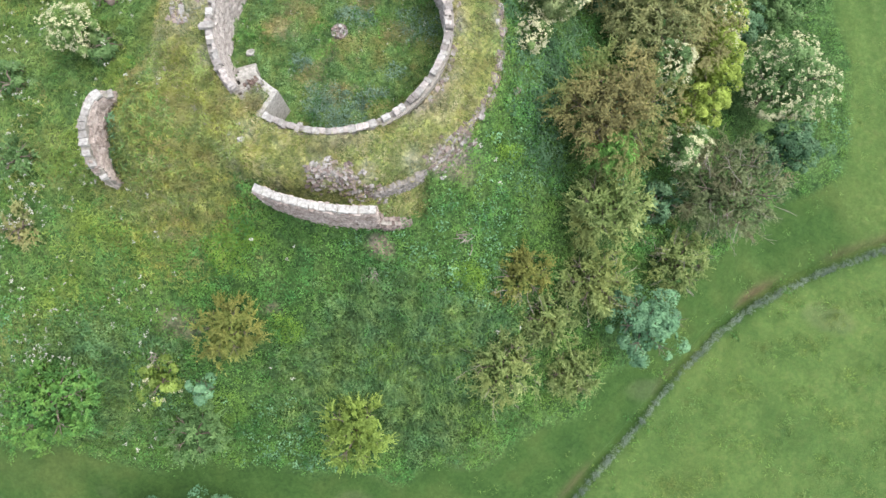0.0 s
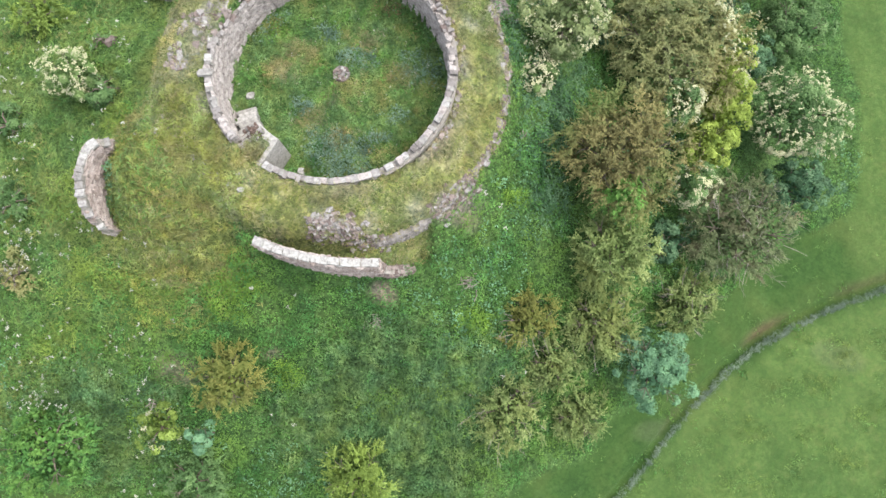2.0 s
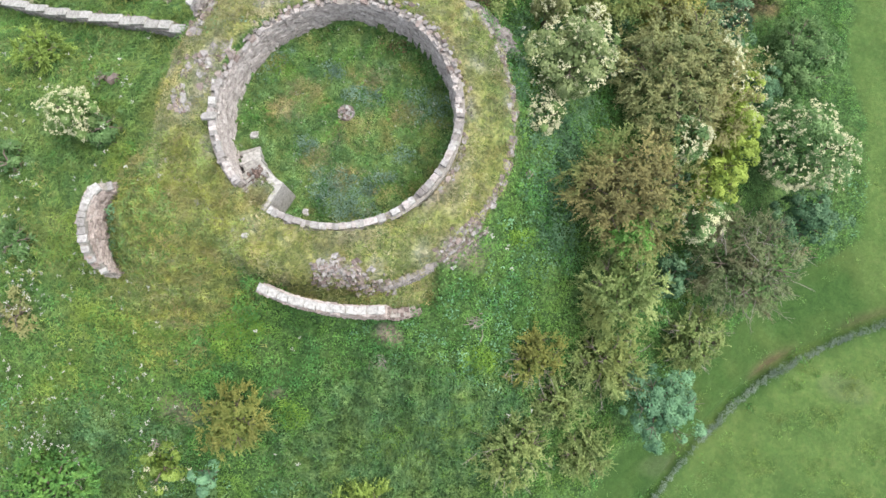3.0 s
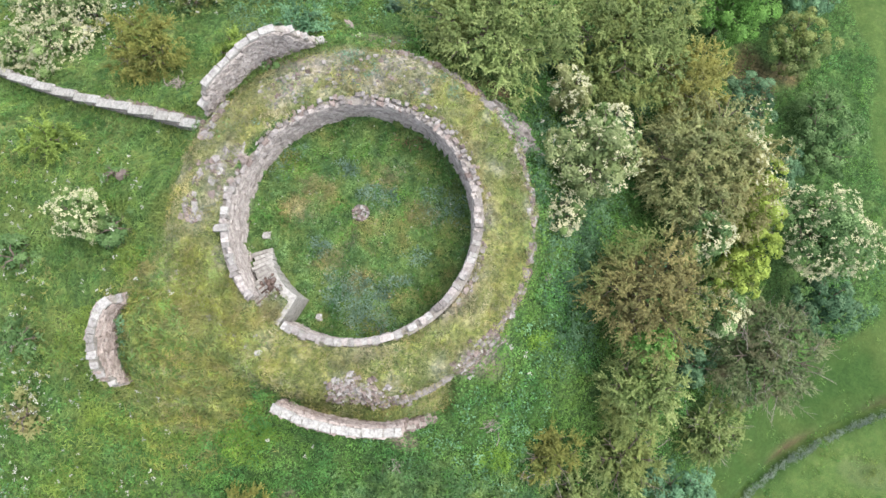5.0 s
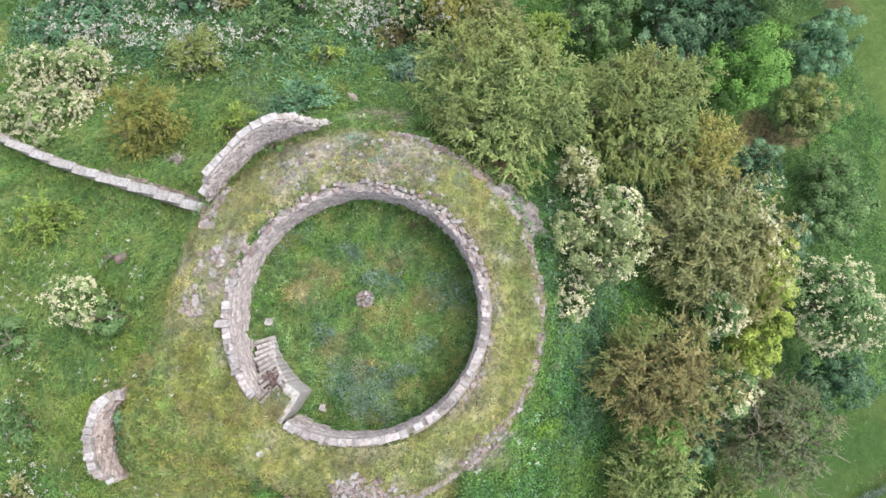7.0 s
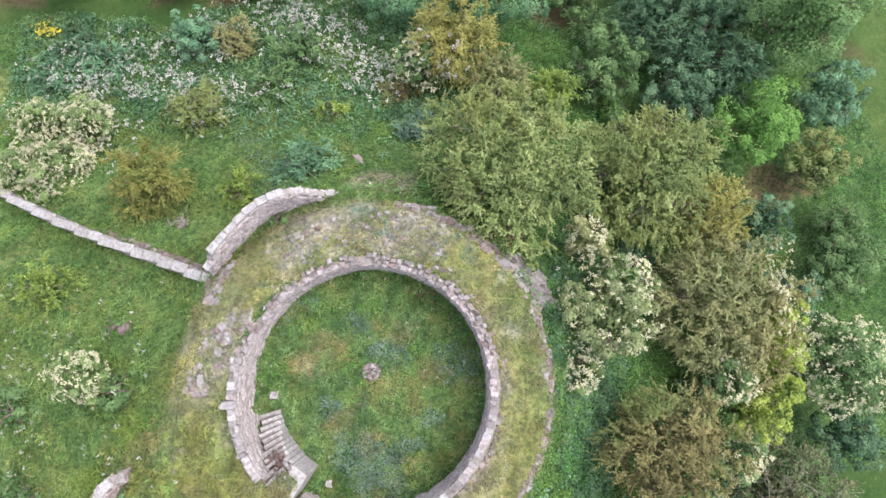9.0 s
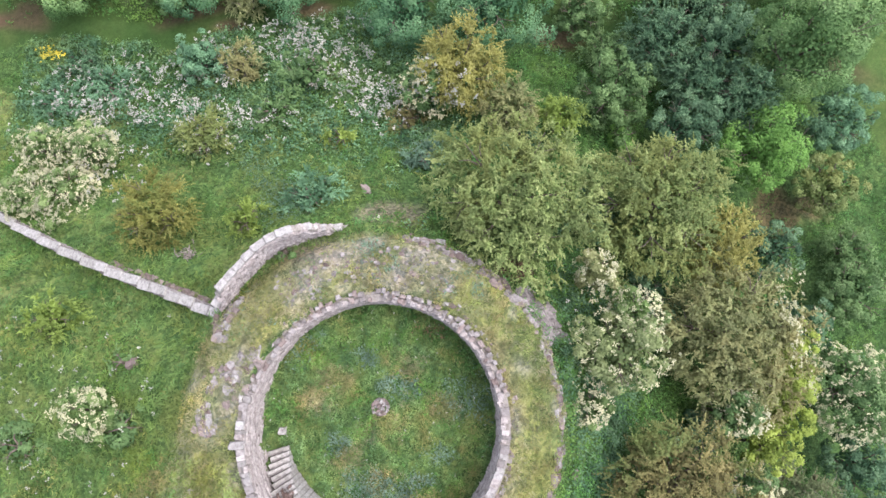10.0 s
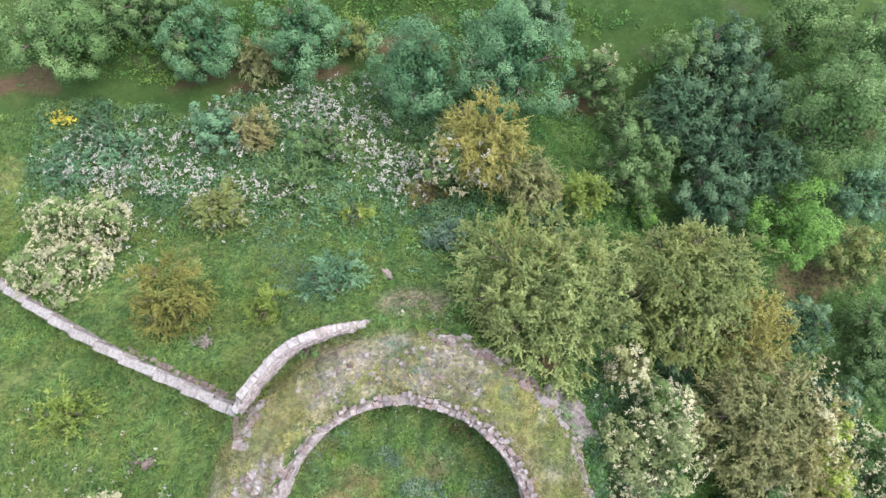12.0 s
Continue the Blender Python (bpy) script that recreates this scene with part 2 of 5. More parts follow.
    smooth.operation = "MULTIPLY"
    smooth.inputs[1].default_value = 0.75
    nt.links.new(attr(nt, "mown"), smooth.inputs[0])
    keep = nt.nodes.new("ShaderNodeMath")
    keep.operation = "SUBTRACT"
    keep.inputs[0].default_value = 1.0
    nt.links.new(smooth.outputs[0], keep.inputs[1])
    for tint, dist in cells:
        c = mixed(nt, keep.outputs[0], c, mixed(nt, 1.0, c, tint, "MULTIPLY"))
    nt.links.new(c, b.inputs["Base Color"])
    bumped(nt, b, noisy(nt, 12.0, 6, 0.8), 0.9, 0.09)
    return m


GROUND = ground_material()


# ---- building helpers ----
def part(name, me, material, parent, label=""):
    ob = new(name, me)
    if material and not me.materials:
        me.materials.append(material)
    ob.parent = parent
    if label:
        ob["label"] = label
    return ob


def soup(name, verts, faces_per, tint_and_shade=None):
    """A mesh of separate polygons with faces_per corners each; verts in order. Each may have a tone from 0 to 0.7, dark
    to light.
    """
    me = bpy.data.meshes.new(name)
    v = np.ascontiguousarray(verts, dtype=np.float32).reshape(-1, 3)
    n = len(v)
    k = n // faces_per
    me.vertices.add(n)
    me.vertices.foreach_set("co", v.ravel())
    me.loops.add(n)
    me.loops.foreach_set("vertex_index", np.arange(n, dtype=np.int32))
    me.polygons.add(k)
    me.polygons.foreach_set("loop_start", np.arange(0, n, faces_per, dtype=np.int32))
    me.update(calc_edges=True)
    a = me.attributes.new("tint_and_shade", "FLOAT", "FACE")
    a.data.foreach_set("value", (np.full(k, 0.35) if tint_and_shade is None else np.asarray(tint_and_shade)).astype(np.float32))
    return me


def mesh(name, verts, faces, smooth=False):
    me = bpy.data.meshes.new(name)
    me.from_pydata([tuple(map(float, p)) for p in verts], [], faces)
    me.update()
    if smooth:
        me.polygons.foreach_set("use_smooth", np.ones(len(me.polygons), dtype=bool))
    return me


def unit(a):
    return a / np.maximum(np.linalg.norm(a, axis=-1, keepdims=True), 1e-6)


def leaves_at(rng, p, up, length, aspect=0.55, flat=0.6):
    """Diamond leaves at p, facing about up, with lengths; returns corners (n, 4, 3)."""
    n = len(p)
    nor = unit(up * flat + rng.normal(size=(n, 3)) * (1.05 - flat) * 0.8)
    along = unit(np.cross(nor, rng.normal(size=(n, 3))))
    side = np.cross(nor, along)
    L = np.broadcast_to(np.asarray(length, float).reshape(-1, 1), (n, 1))
    tipdrop = nor * L * -0.18
    return np.stack([p - along * L * 0.5 + tipdrop, p + side * L * aspect * 0.5, p + along * L * 0.5 + tipdrop, p - side * L * aspect * 0.5], 1)


def tube(pts, radii, sides=6):
    """A tapered limb along pts; returns verts and faces."""
    verts, faces = [], []
    for i, (p, r) in enumerate(zip(pts, radii)):
        d = Vector(pts[min(i + 1, len(pts) - 1)]) - Vector(pts[max(i - 1, 0)])
        q = d.to_track_quat("Z", "Y")
        for k in range(sides):
            a = 2 * math.pi * k / sides
            verts.append(Vector(p) + q @ Vector((r * math.cos(a), r * math.sin(a), 0)))
        if i:
            o = (i - 1) * sides
            faces += [(o + k, o + (k + 1) % sides, o + sides + (k + 1) % sides, o + sides + k) for k in range(sides)]
    faces.append(tuple(range(len(verts) - sides, len(verts))))
    return verts, faces


def joined(pieces):
    verts, faces = [], []
    for v, f in pieces:
        o = len(verts)
        verts += list(v)
        faces += [tuple(i + o for i in g) for g in f]
    return verts, faces


# ---- the ground ----
CX, CY = -0.10, -0.47      # middle of the mound
KX, KY = -0.03, -0.55       # middle of the round keep on it
DITCH = [(6.0, -28.0), (9.5, -23.8), (11.8, -21.2), (14.5, -18.2), (17.1, -15.2), (19.6, -13.0), (22.1, -11.3), (25.6, -9.7), (29.3, -8.4), (36.0, -7.0), (60.0, -4.0)]
WALL_W = [(-6.2, 3.5, 0.40), (-9.0, 4.55, -0.70), (-11.5, 5.4, -1.80), (-14.5, 6.5, -3.2), (-18.0, 7.95, -4.9), (-22.0, 9.8, -6.8)]
REVET = [(2.0, -7.4, 1.12), (2.6, -7.18, 1.08), (3.3, -6.82, 1.0), (3.88, -6.38, 0.92), (4.3, -6.0, 0.8)]
SOUTH = [(-2.75, -7.68, 2.35), (-1.6, -8.15, 2.5), (-0.3, -8.45, 2.5), (0.9, -8.58, 2.45), (1.95, -8.55, 2.3)]
ARC = [(-6.42, 3.85, 1.0), (-6.0, 4.45, 2.6), (-5.3, 5.35, 2.8), (-4.3, 6.33, 2.95), (-3.05, 6.88, 2.9), (-2.3, 7.1, 1.9), (-1.4, 7.3, 0.8)]


def sm(a, b, v):
    t = np.clip((v - a) / (b - a), 0, 1)
    return t * t * (3 - 2 * t)


def wave(x, y, f, seed):
    """Smooth wandering value from -1 to 1."""
    r = np.random.default_rng(seed)
    out = 0
    for k in range(5):
        a, p, q = r.uniform(0, 6.28), r.uniform(0, 6.28), f * r.uniform(0.6, 1.7)
        out = out + np.sin((x * math.cos(a) + y * math.sin(a)) * q + p)
    return out / 3.2


def off_line(x, y, line):
    """Distance to a line of points, and the signed side (positive to its left)."""
    best = np.full(np.shape(x), 1e9)
    side = np.zeros(np.shape(x))
    for a, b in zip(line[:-1], line[1:]):
        ax, ay, bx, by = a[0], a[1], b[0], b[1]
        ux, uy = bx - ax, by - ay
        L = math.hypot(ux, uy)
        ux, uy = ux / L, uy / L
        t = np.clip((x - ax) * ux + (y - ay) * uy, 0, L)
        d = np.hypot(x - ax - t * ux, y - ay - t * uy)
        s = ux * (y - ay) - uy * (x - ax)
        side = np.where(d < best, s, side)
        best = np.minimum(best, d)
    return best, side


def edge_radius(th):
    """How far from the keep the rough growth reaches."""
    a = np.degrees(th) % 360
    return np.interp(a, [0, 13, 22, 31, 63, 85, 103, 124, 132, 139, 160, 200, 220, 234, 257, 290, 311, 333, 341, 347, 353, 360], [28.3, 28.8, 30.8, 32, 22.6, 22.4, 22.6, 24.2, 28.6, 31, 45, 45, 26, 22.4, 19.3, 20.0, 19.9, 20.1, 22.1, 24.1, 27.9, 28.3])


def shelf(x, y):
    """Grassy ledge between the south wall and the retaining wall."""
    d, south = off_line(x, y, SOUTH)
    west = sm(0.0, 0.1, south) * (1 - sm(0.9, 1.3, d)) * sm(-2.4, -1.9, x) * sm(2.0, 1.8, x)
    d, low = off_line(x, y, REVET)
    east = sm(0.0, -0.1, low) * sm(1.7, 1.9, x) * sm(3.95, 3.6, x) * sm(-0.05, 0.1, y + 8.95 - 0.25 * x)
    return np.maximum(west, east)


def terrain(x, y):
    x = np.asarray(x, float)
    y = np.asarray(y, float)
    dx, dy = x - CX, y - CY
    r = np.hypot(dx, dy)
    th = np.arctan2(dy, dx)
    steep = np.interp(r, [0, 6.9, 8.0, 9.5, 11.5, 14, 17, 20, 24, 30], [1.2, 1.2, -0.2, -1.7, -3.2, -4.7, -6.0, -7.4, -8.7, -8.9])
    west = np.interp(r, [0, 6.9, 8.0, 9.5, 11, 13, 16, 20, 26, 34], [1.6, 1.6, 0.9, 0.2, -0.5, -1.1, -2.0, -3.3, -5.5, -8.0])
    w = np.interp(np.degrees(th) % 360, [128, 140, 153, 164, 176, 215, 235, 255, 266], [0, 0.12, 0.5, 0.9, 1, 1, 0.55, 0.1, 0])
    z = steep * (1 - w) + west * w
    # the bailey bank falls away behind the straight wall
    d, side = off_line(x, y, WALL_W)
    foot = np.interp(x, [p[0] for p in WALL_W[::-1]], [p[2] for p in WALL_W[::-1]]) - 0.45 - 0.35 * sm(0.0, 0.8, -side)
    k = (1 - sm(0.4, 3.0, d)) * sm(-6.2, -7.8, x)
    z = z * (1 - k) + foot * k
    # grassy spur to the south-west
    spur = np.exp(-((((x + 6.7) / 2.5) ** 2 + ((y + 4.6) / 2.6) ** 2) ** 1.5))
    z = z + spur * (2.45 - z) * 0.95
    # bank on top of the keep's wall
    crest = 1.62 + 0.62 * sm(-0.4, 0.8, np.cos(th - radians(225))) - 0.5 * sm(0.3, 0.9, np.cos(th + radians(15))) * sm(5.0, 6.6, r) + 0.3 * sm(0.75, 1.0, np.cos(th - radians(52)))
    b = 1 - sm(6.5, 7.5, r)
    z = z * (1 - b) + np.maximum(z, crest) * b
    z = z + 0.10 * wave(x, y, 0.9, 5) * sm(4.9, 6.0, r) + 0.04 * wave(x, y, 3.0, 6) * sm(4.9, 6.0, r)
    # terraces behind the curtain walls
    d, side = off_line(x, y, SOUTH)
    k = sm(-0.05, 0.12, side) * (1 - sm(1.1, 2.0, d)) * (1 - sm(1.6, 2.4, x))
    z = z + k * np.maximum(0.75 + 0.12 * wave(x, y, 1.5, 9) - z, 0)
    # the bank behind the low retaining wall, and the shelf below it
    d, side = off_line(x, y, REVET)
    k = sm(-0.05, 0.1, side) * (1 - sm(0.9, 1.6, d))
    z = z + k * np.maximum(1.0 - 0.1 * (x - 2.0) - z, 0)
    k = shelf(x, y) * sm(1.3, 1.9, x)
    z = z * (1 - k) + (9.03 - 0.819 * x + 0.914 * y) * k
    d, side = off_line(x, y, ARC)
    k = sm(-0.05, 0.12, -side) * (1 - sm(1.0, 2.2, d))
    z = z + k * np.maximum(1.05 + 0.12 * wave(x, y, 1.5, 10) - z, 0)
    # court inside
    f = 1 - sm(4.72, 4.86, np.hypot(x - KX, y - KY))
    z = z * (1 - f) + (0.05 * wave(x, y, 1.1, 8)) * f
    # ditch
    d, side = off_line(x, y, DITCH)
    z = z - 0.3 * np.exp(-(((side - 0.38) / 0.24) ** 4)) * (d < 2) + 0.15 * np.exp(-(((side - 1.1) / 0.6) ** 2)) * sm(60, 20, r)
    return z


def blob(x, y, cx, cy, rx, ry=None, seed=1, soft=0.5):
    ry = ry or rx
    q = np.hypot((x - cx) / rx, (y - cy) / ry) + 0.25 * wave(x, y, 2.2 / max(rx, ry) + 0.6, seed)
    return 1 - sm(1 - soft, 1 + soft * 0.4, q)


def masks(x, y):
    dx, dy = x - CX, y - CY
    r = np.hypot(dx, dy)
    th = np.arctan2(dy, dx)
    mown = sm(-0.2, 0.4, r - edge_radius(th) + 0.35 * wave(x, y, 1.2, 3))
    d, side = off_line(x, y, DITCH)
    bank = sm(4.85, 5.1, r) * (1 - sm(6.8, 7.6, r))
    spur = np.exp(-((((x + 6.9) / 3.2) ** 2 + ((y + 5.4) / 3.6) ** 2) ** 1.5))
    dry = np.clip(bank * (0.72 + 0.35 * wave(x, y, 1.0, 11)) + spur * (0.75 + 0.3 * wave(x, y, 0.9, 12)), 0, 0.9)
    dry = np.maximum(dry, 0.6 * shelf(x, y))
    dry = np.maximum(dry, np.clip((wave(x, y, 0.7, 13) - 0.55) * 1.2, 0, 0.5) * (1 - mown) * np.interp(np.degrees(th) % 360, [80, 110, 215, 235], [0, 1, 1, 0]))
    field = mown * np.clip(0.62 + 0.14 * wave(x, y, 0.3, 14) + 0.10 * wave(x, y, 1.5, 15) + 0.12 * wave(x, y, 3.2, 16), 0, 1) * sm(0.0, -0.8, side)
    field = np.maximum(field, 0.6 * mown * sm(26.6, 28.2, x) * sm(-10, -6, y))
    grit = bank * np.clip(wave(x, y, 2.4, 21) * 1.2 - 0.5, 0, 0.55)
    bare = np.maximum.reduce([blob(x, y, 0.2, 5.7, 4.2, 1.5, 31) * bank, 0.65 * blob(x, y, -5.9, 0.2, 0.9, 2.3, 32), 0.9 * blob(x, y, -5.2, 1.2, 0.7, 1.5, 39), 0.8 * blob(x, y, -3.0, 4.9, 1.7, 0.9, 33), 0.7 * blob(x, y, 2.4, 5.0, 1.6, 0.8, 36), 0.5 * blob(x, y, -5.4, 2.7, 0.8, 0.8, 37), 0.6 * blob(x, y, 5.4, -5.7, 1.0, 0.7, 38), 0.6 * blob(x, y, 4.4, -6.0, 1.3, 0.6, 34)])
    grit = np.maximum(grit, bare * np.clip(0.62 + 0.7 * wave(x, y, 2.6, 35), 0.15, 0.9))
    soil = 0.9 * blob(x, y, 1.75, -9.3, 0.65, 0.5, 41)
    soil = np.maximum(soil, 0.75 * blob(x, y, 4.9, -6.0, 1.1, 0.7, 49))
    soil = np.maximum(soil, 0.7 * blob(x, y, 0.3, 8.0, 1.9, 0.8, 42))
    soil = np.maximum(soil, 0.75 * blob(x, y, -2.6, 6.0, 1.7, 0.7, 48))
    soil = np.maximum(soil, 0.6 * blob(x, y, -3.4, -11.9, 0.6, 0.25, 43))
    soil = np.maximum(soil, 0.5 * blob(x, y, -7.8, -12.6, 1.2, 0.9, 44))
    a = np.degrees(th)
    rim = sm(4.85, 5.05, r) * (1 - sm(5.35, 5.75, r + 0.25 * wave(x, y, 1.1, 46))) * np.interp(a, [-100, -75, 35, 60], [0, 1, 1, 0])
    soil = np.maximum(soil, rim * np.clip(0.5 + 0.5 * wave(x, y, 1.3, 47), 0, 0.8))
    soil = np.maximum(soil, mown * np.clip(wave(x, y, 0.8, 45) * 0.9 - 0.75, 0, 0.12))
    red = np.clip(0.8 * np.exp(-(((side - 0.65) / 0.3) ** 2)) * (0.9 * wave(x, y, 0.9, 51) - 0.05), 0, 0.8) * (r < 45)
    north = sm(1.2, 1.8, r - edge_radius(th) - 0.4 * wave(x, y, 0.8, 53)) * (1 - sm(2.4, 3.2, r - edge_radius(th))) * sm(0.3, 0.6, np.sin(th))
    red = np.maximum(red, north * np.clip(wave(x, y, 0.5, 54) * 0.9 + 0.2, 0, 0.8))
    red = np.maximum(red, 0.8 * blob(x, y, 5.6, 5.6, 0.9, 0.8, 55))
    for cx, cy, rx, ry in ((21.2, 9.9, 1.5, 2.2), (23.5, 10.3, 1.1, 0.8), (9.4, 20.4, 2.0, 1.0), (-5.4, 22.3, 1.6, 0.7), (-22.4, 22.0, 1.6, 1.0), (-10.3, 21.3, 1.3, 0.6)):
        red = np.maximum(red, 0.65 * blob(x, y, cx, cy, rx, ry, 56))
    a = np.degrees(th) % 360
    meadow = np.interp(a, [60, 85, 120, 135, 200, 222, 245], [0, 0.7, 0.9, 1, 1, 0.7, 0]) * sm(6.8, 7.6, r) * (1 - mown) * (1 - 0.85 * sm(9.5, 12.5, y + 0.25 * (x + 8)))
    meadow = np.maximum(meadow, 0.8 * (1 - sm(4.5, 4.8, r)))
    return {"mown": mown, "field": field, "meadow": meadow, "dry": dry, "grit": grit, "soil": soil, "red": red}


def build_ground():
    fine = np.arange(-34, 34.01, 0.25)
    far = np.array([36, 39, 43, 48, 56, 70, 95, 140, 220, 350, 560, 900])
    ax = np.concatenate([-far[::-1], fine, far])
    X, Y = np.meshgrid(ax, ax)
    Z = terrain(X, Y)
    n = len(ax)
    me = bpy.data.meshes.new("ground")
    me.vertices.add(n * n)
    me.vertices.foreach_set("co", np.stack([X, Y, Z], -1).astype(np.float32).ravel())
    i = (np.arange(n - 1)[:, None] * n + np.arange(n - 1)[None]).ravel()
    q = np.stack([i, i + 1, i + n + 1, i + n], 1).astype(np.int32)
    me.loops.add(q.size)
    me.loops.foreach_set("vertex_index", q.ravel())
    me.polygons.add(len(q))
    me.polygons.foreach_set("loop_start", np.arange(0, q.size, 4, dtype=np.int32))
    me.polygons.foreach_set("use_smooth", np.ones(len(q), dtype=bool))
    me.update(calc_edges=True)
    for key, val in masks(X, Y).items():
        a = me.attributes.new(key, "FLOAT", "POINT")
        a.data.foreach_set("value", val.astype(np.float32).ravel())
    me.materials.append(GROUND)
    tagged(new("ground", me), "grassy castle mound with dry bank, mown path and meadow", "ground", kind="structure")


build_ground()

# ---- masonry ----
def block_variants(count, seed, jag=0.10):
    """Worn blocks one unit wide, rounded and chipped."""
    rng = np.random.default_rng(seed)
    out = []
    for _ in range(count):
        bm = bmesh.new()
        bmesh.ops.create_cube(bm, size=1.0)
        bmesh.ops.subdivide_edges(bm, edges=bm.edges[:], cuts=1, use_grid_fill=True)
        for v in bm.verts:
            c = np.array(v.co)
            m = int((np.abs(c) > 0.4).sum())
            c = c * (1.0, 1.0, 0.98, 0.94)[m]
            c = c + rng.normal(size=3) * jag * (0.45, 0.35, 0.5, 0.7)[m]
            v.co = c
        me = bpy.data.meshes.new("stone")
        bm.to_mesh(me)
        bm.free()
        out.append(me)
    return out


BLOCKS = block_variants(10, 3)
RUBBLES = block_variants(10, 4, 0.2)
SLABS = block_variants(10, 5, 0.03)
BLOCK_DATA = []
for me in RUBBLES:
    co = np.empty(len(me.vertices) * 3, np.float32)
    me.vertices.foreach_get("co", co)
    BLOCK_DATA.append((co.reshape(-1, 3).astype(float), [tuple(p.vertices) for p in me.polygons]))
STONE_MESH = {}


def stone_mesh(kind, k, material):
    """A block's mesh in a material, shared by all the stones that use it."""
    key = (kind, k, material.name)
    if key not in STONE_MESH:
        me = {"block": BLOCKS, "rubble": RUBBLES, "slab": SLABS}[kind][k].copy()
        me.name = "stone"
        me.materials.append(material)
        STONE_MESH[key] = me
    return STONE_MESH[key]


def turned(p, tangent, tilt=0.0, roll=0.0):
    a = math.atan2(tangent[1], tangent[0])
    return Matrix.Translation(p) @ Matrix.Rotation(a, 4, "Z") @ Matrix.Rotation(tilt, 4, "Y") @ Matrix.Rotation(roll, 4, "X")


def stone_part(rng, parent, p, tangent, size, material, kind="block", wobble=0.05, name="stone"):
    ob = new(name, stone_mesh(kind, int(rng.integers(10)), material))
    ob.parent = parent
    m = turned(p, tangent, rng.normal() * wobble, rng.normal() * wobble)
    ob.matrix_basis = m @ Matrix.Diagonal((*size, 1))
    return ob


class Heap:
    """Many stones gathered into one mesh."""

    def __init__(self):
        self.v, self.f, self.n = [], [], 0

    def add(self, rng, p, tangent, size, wobble=0.06):
        co, faces = BLOCK_DATA[int(rng.integers(10))]
        m = turned(p, tangent, rng.normal() * wobble, rng.normal() * wobble) @ Matrix.Diagonal((*size, 1))
        a = np.array(m)
        self.v.append(co @ a[:3, :3].T + a[:3, 3])
        self.f += [tuple(i + self.n for i in g) for g in faces]
        self.n += len(co)

    def mesh(self, name, material):
        me = bpy.data.meshes.new(name)
        me.from_pydata(np.concatenate(self.v).tolist(), [], self.f)
        me.update()
        me.materials.append(material)
        return me


def along(line, step, rng, vary=0.25):
    """Stations along a line of (x, y, ...): middle, unit tangent, length of the piece, share of the way."""
    pts = [np.array(p, float) for p in line]
    seg = [np.linalg.norm(b[:2] - a[:2]) for a, b in zip(pts[:-1], pts[1:])]
    total, s, out = sum(seg), 0.0, []

    def at(q):
        for a, b, L in zip(pts[:-1], pts[1:], seg):
            if q <= L:
                return a + (b - a) * (q / L), (b - a)[:2] / L
            q -= L
        return pts[-1], (pts[-1] - pts[-2])[:2] / seg[-1]

    while s < total - 0.05:
        L = min(step * (1 + rng.uniform(-vary, vary)), total - s)
        p, t = at(s + L / 2)
        out.append((p, t, L, (s + L / 2) / total))
        s += L
    return out


def smooth_line(line, n=40):
    """A smooth curve through the points."""
    p = np.array(line, float)
    t = np.concatenate([[0], np.cumsum(np.linalg.norm(np.diff(p[:, :2], axis=0), axis=1))])
    m = np.gradient(p, t, axis=0)
    out = []
    for q in np.linspace(0, t[-1], n):
        i = min(np.searchsorted(t, q, "right") - 1, len(t) - 2)
        h = t[i + 1] - t[i]
        u = (q - t[i]) / h
        out.append((2 * u**3 - 3 * u**2 + 1) * p[i] + (u**3 - 2 * u**2 + u) * h * m[i] + (-2 * u**3 + 3 * u**2) * p[i + 1] + (u**3 - u**2) * h * m[i + 1])
    return out


def wall_core(line, half, inset, base):
    """Solid mortared heart of a wall along (x, y, top) points, from base(x, y) up."""
    L, Rr = [], []
    n = len(line)
    verts, faces = [], []
    for i, p in enumerate(line):
        a, b = np.array(line[max(i - 1, 0)]), np.array(line[min(i + 1, n - 1)])
        t = unit((b - a)[:2])
        nrm = np.array([-t[1], t[0]])
        lo = base(p[0], p[1])
        for sgn in (1, -1):
            q = np.array(p[:2]) + nrm * sgn * (half - inset)
            verts += [(q[0], q[1], lo), (q[0], q[1], p[2] - inset)]
        if i:
            o = 4 * (i - 1)
            faces += [(o, o + 4, o + 5, o + 1), (o + 3, o + 7, o + 6, o + 2), (o + 1, o + 5, o + 7, o + 3)]
    e = 4 * (n - 1)
    faces += [(0, 1, 3, 2), (e, e + 2, e + 3, e + 1)]
    return mesh("core", verts, faces)


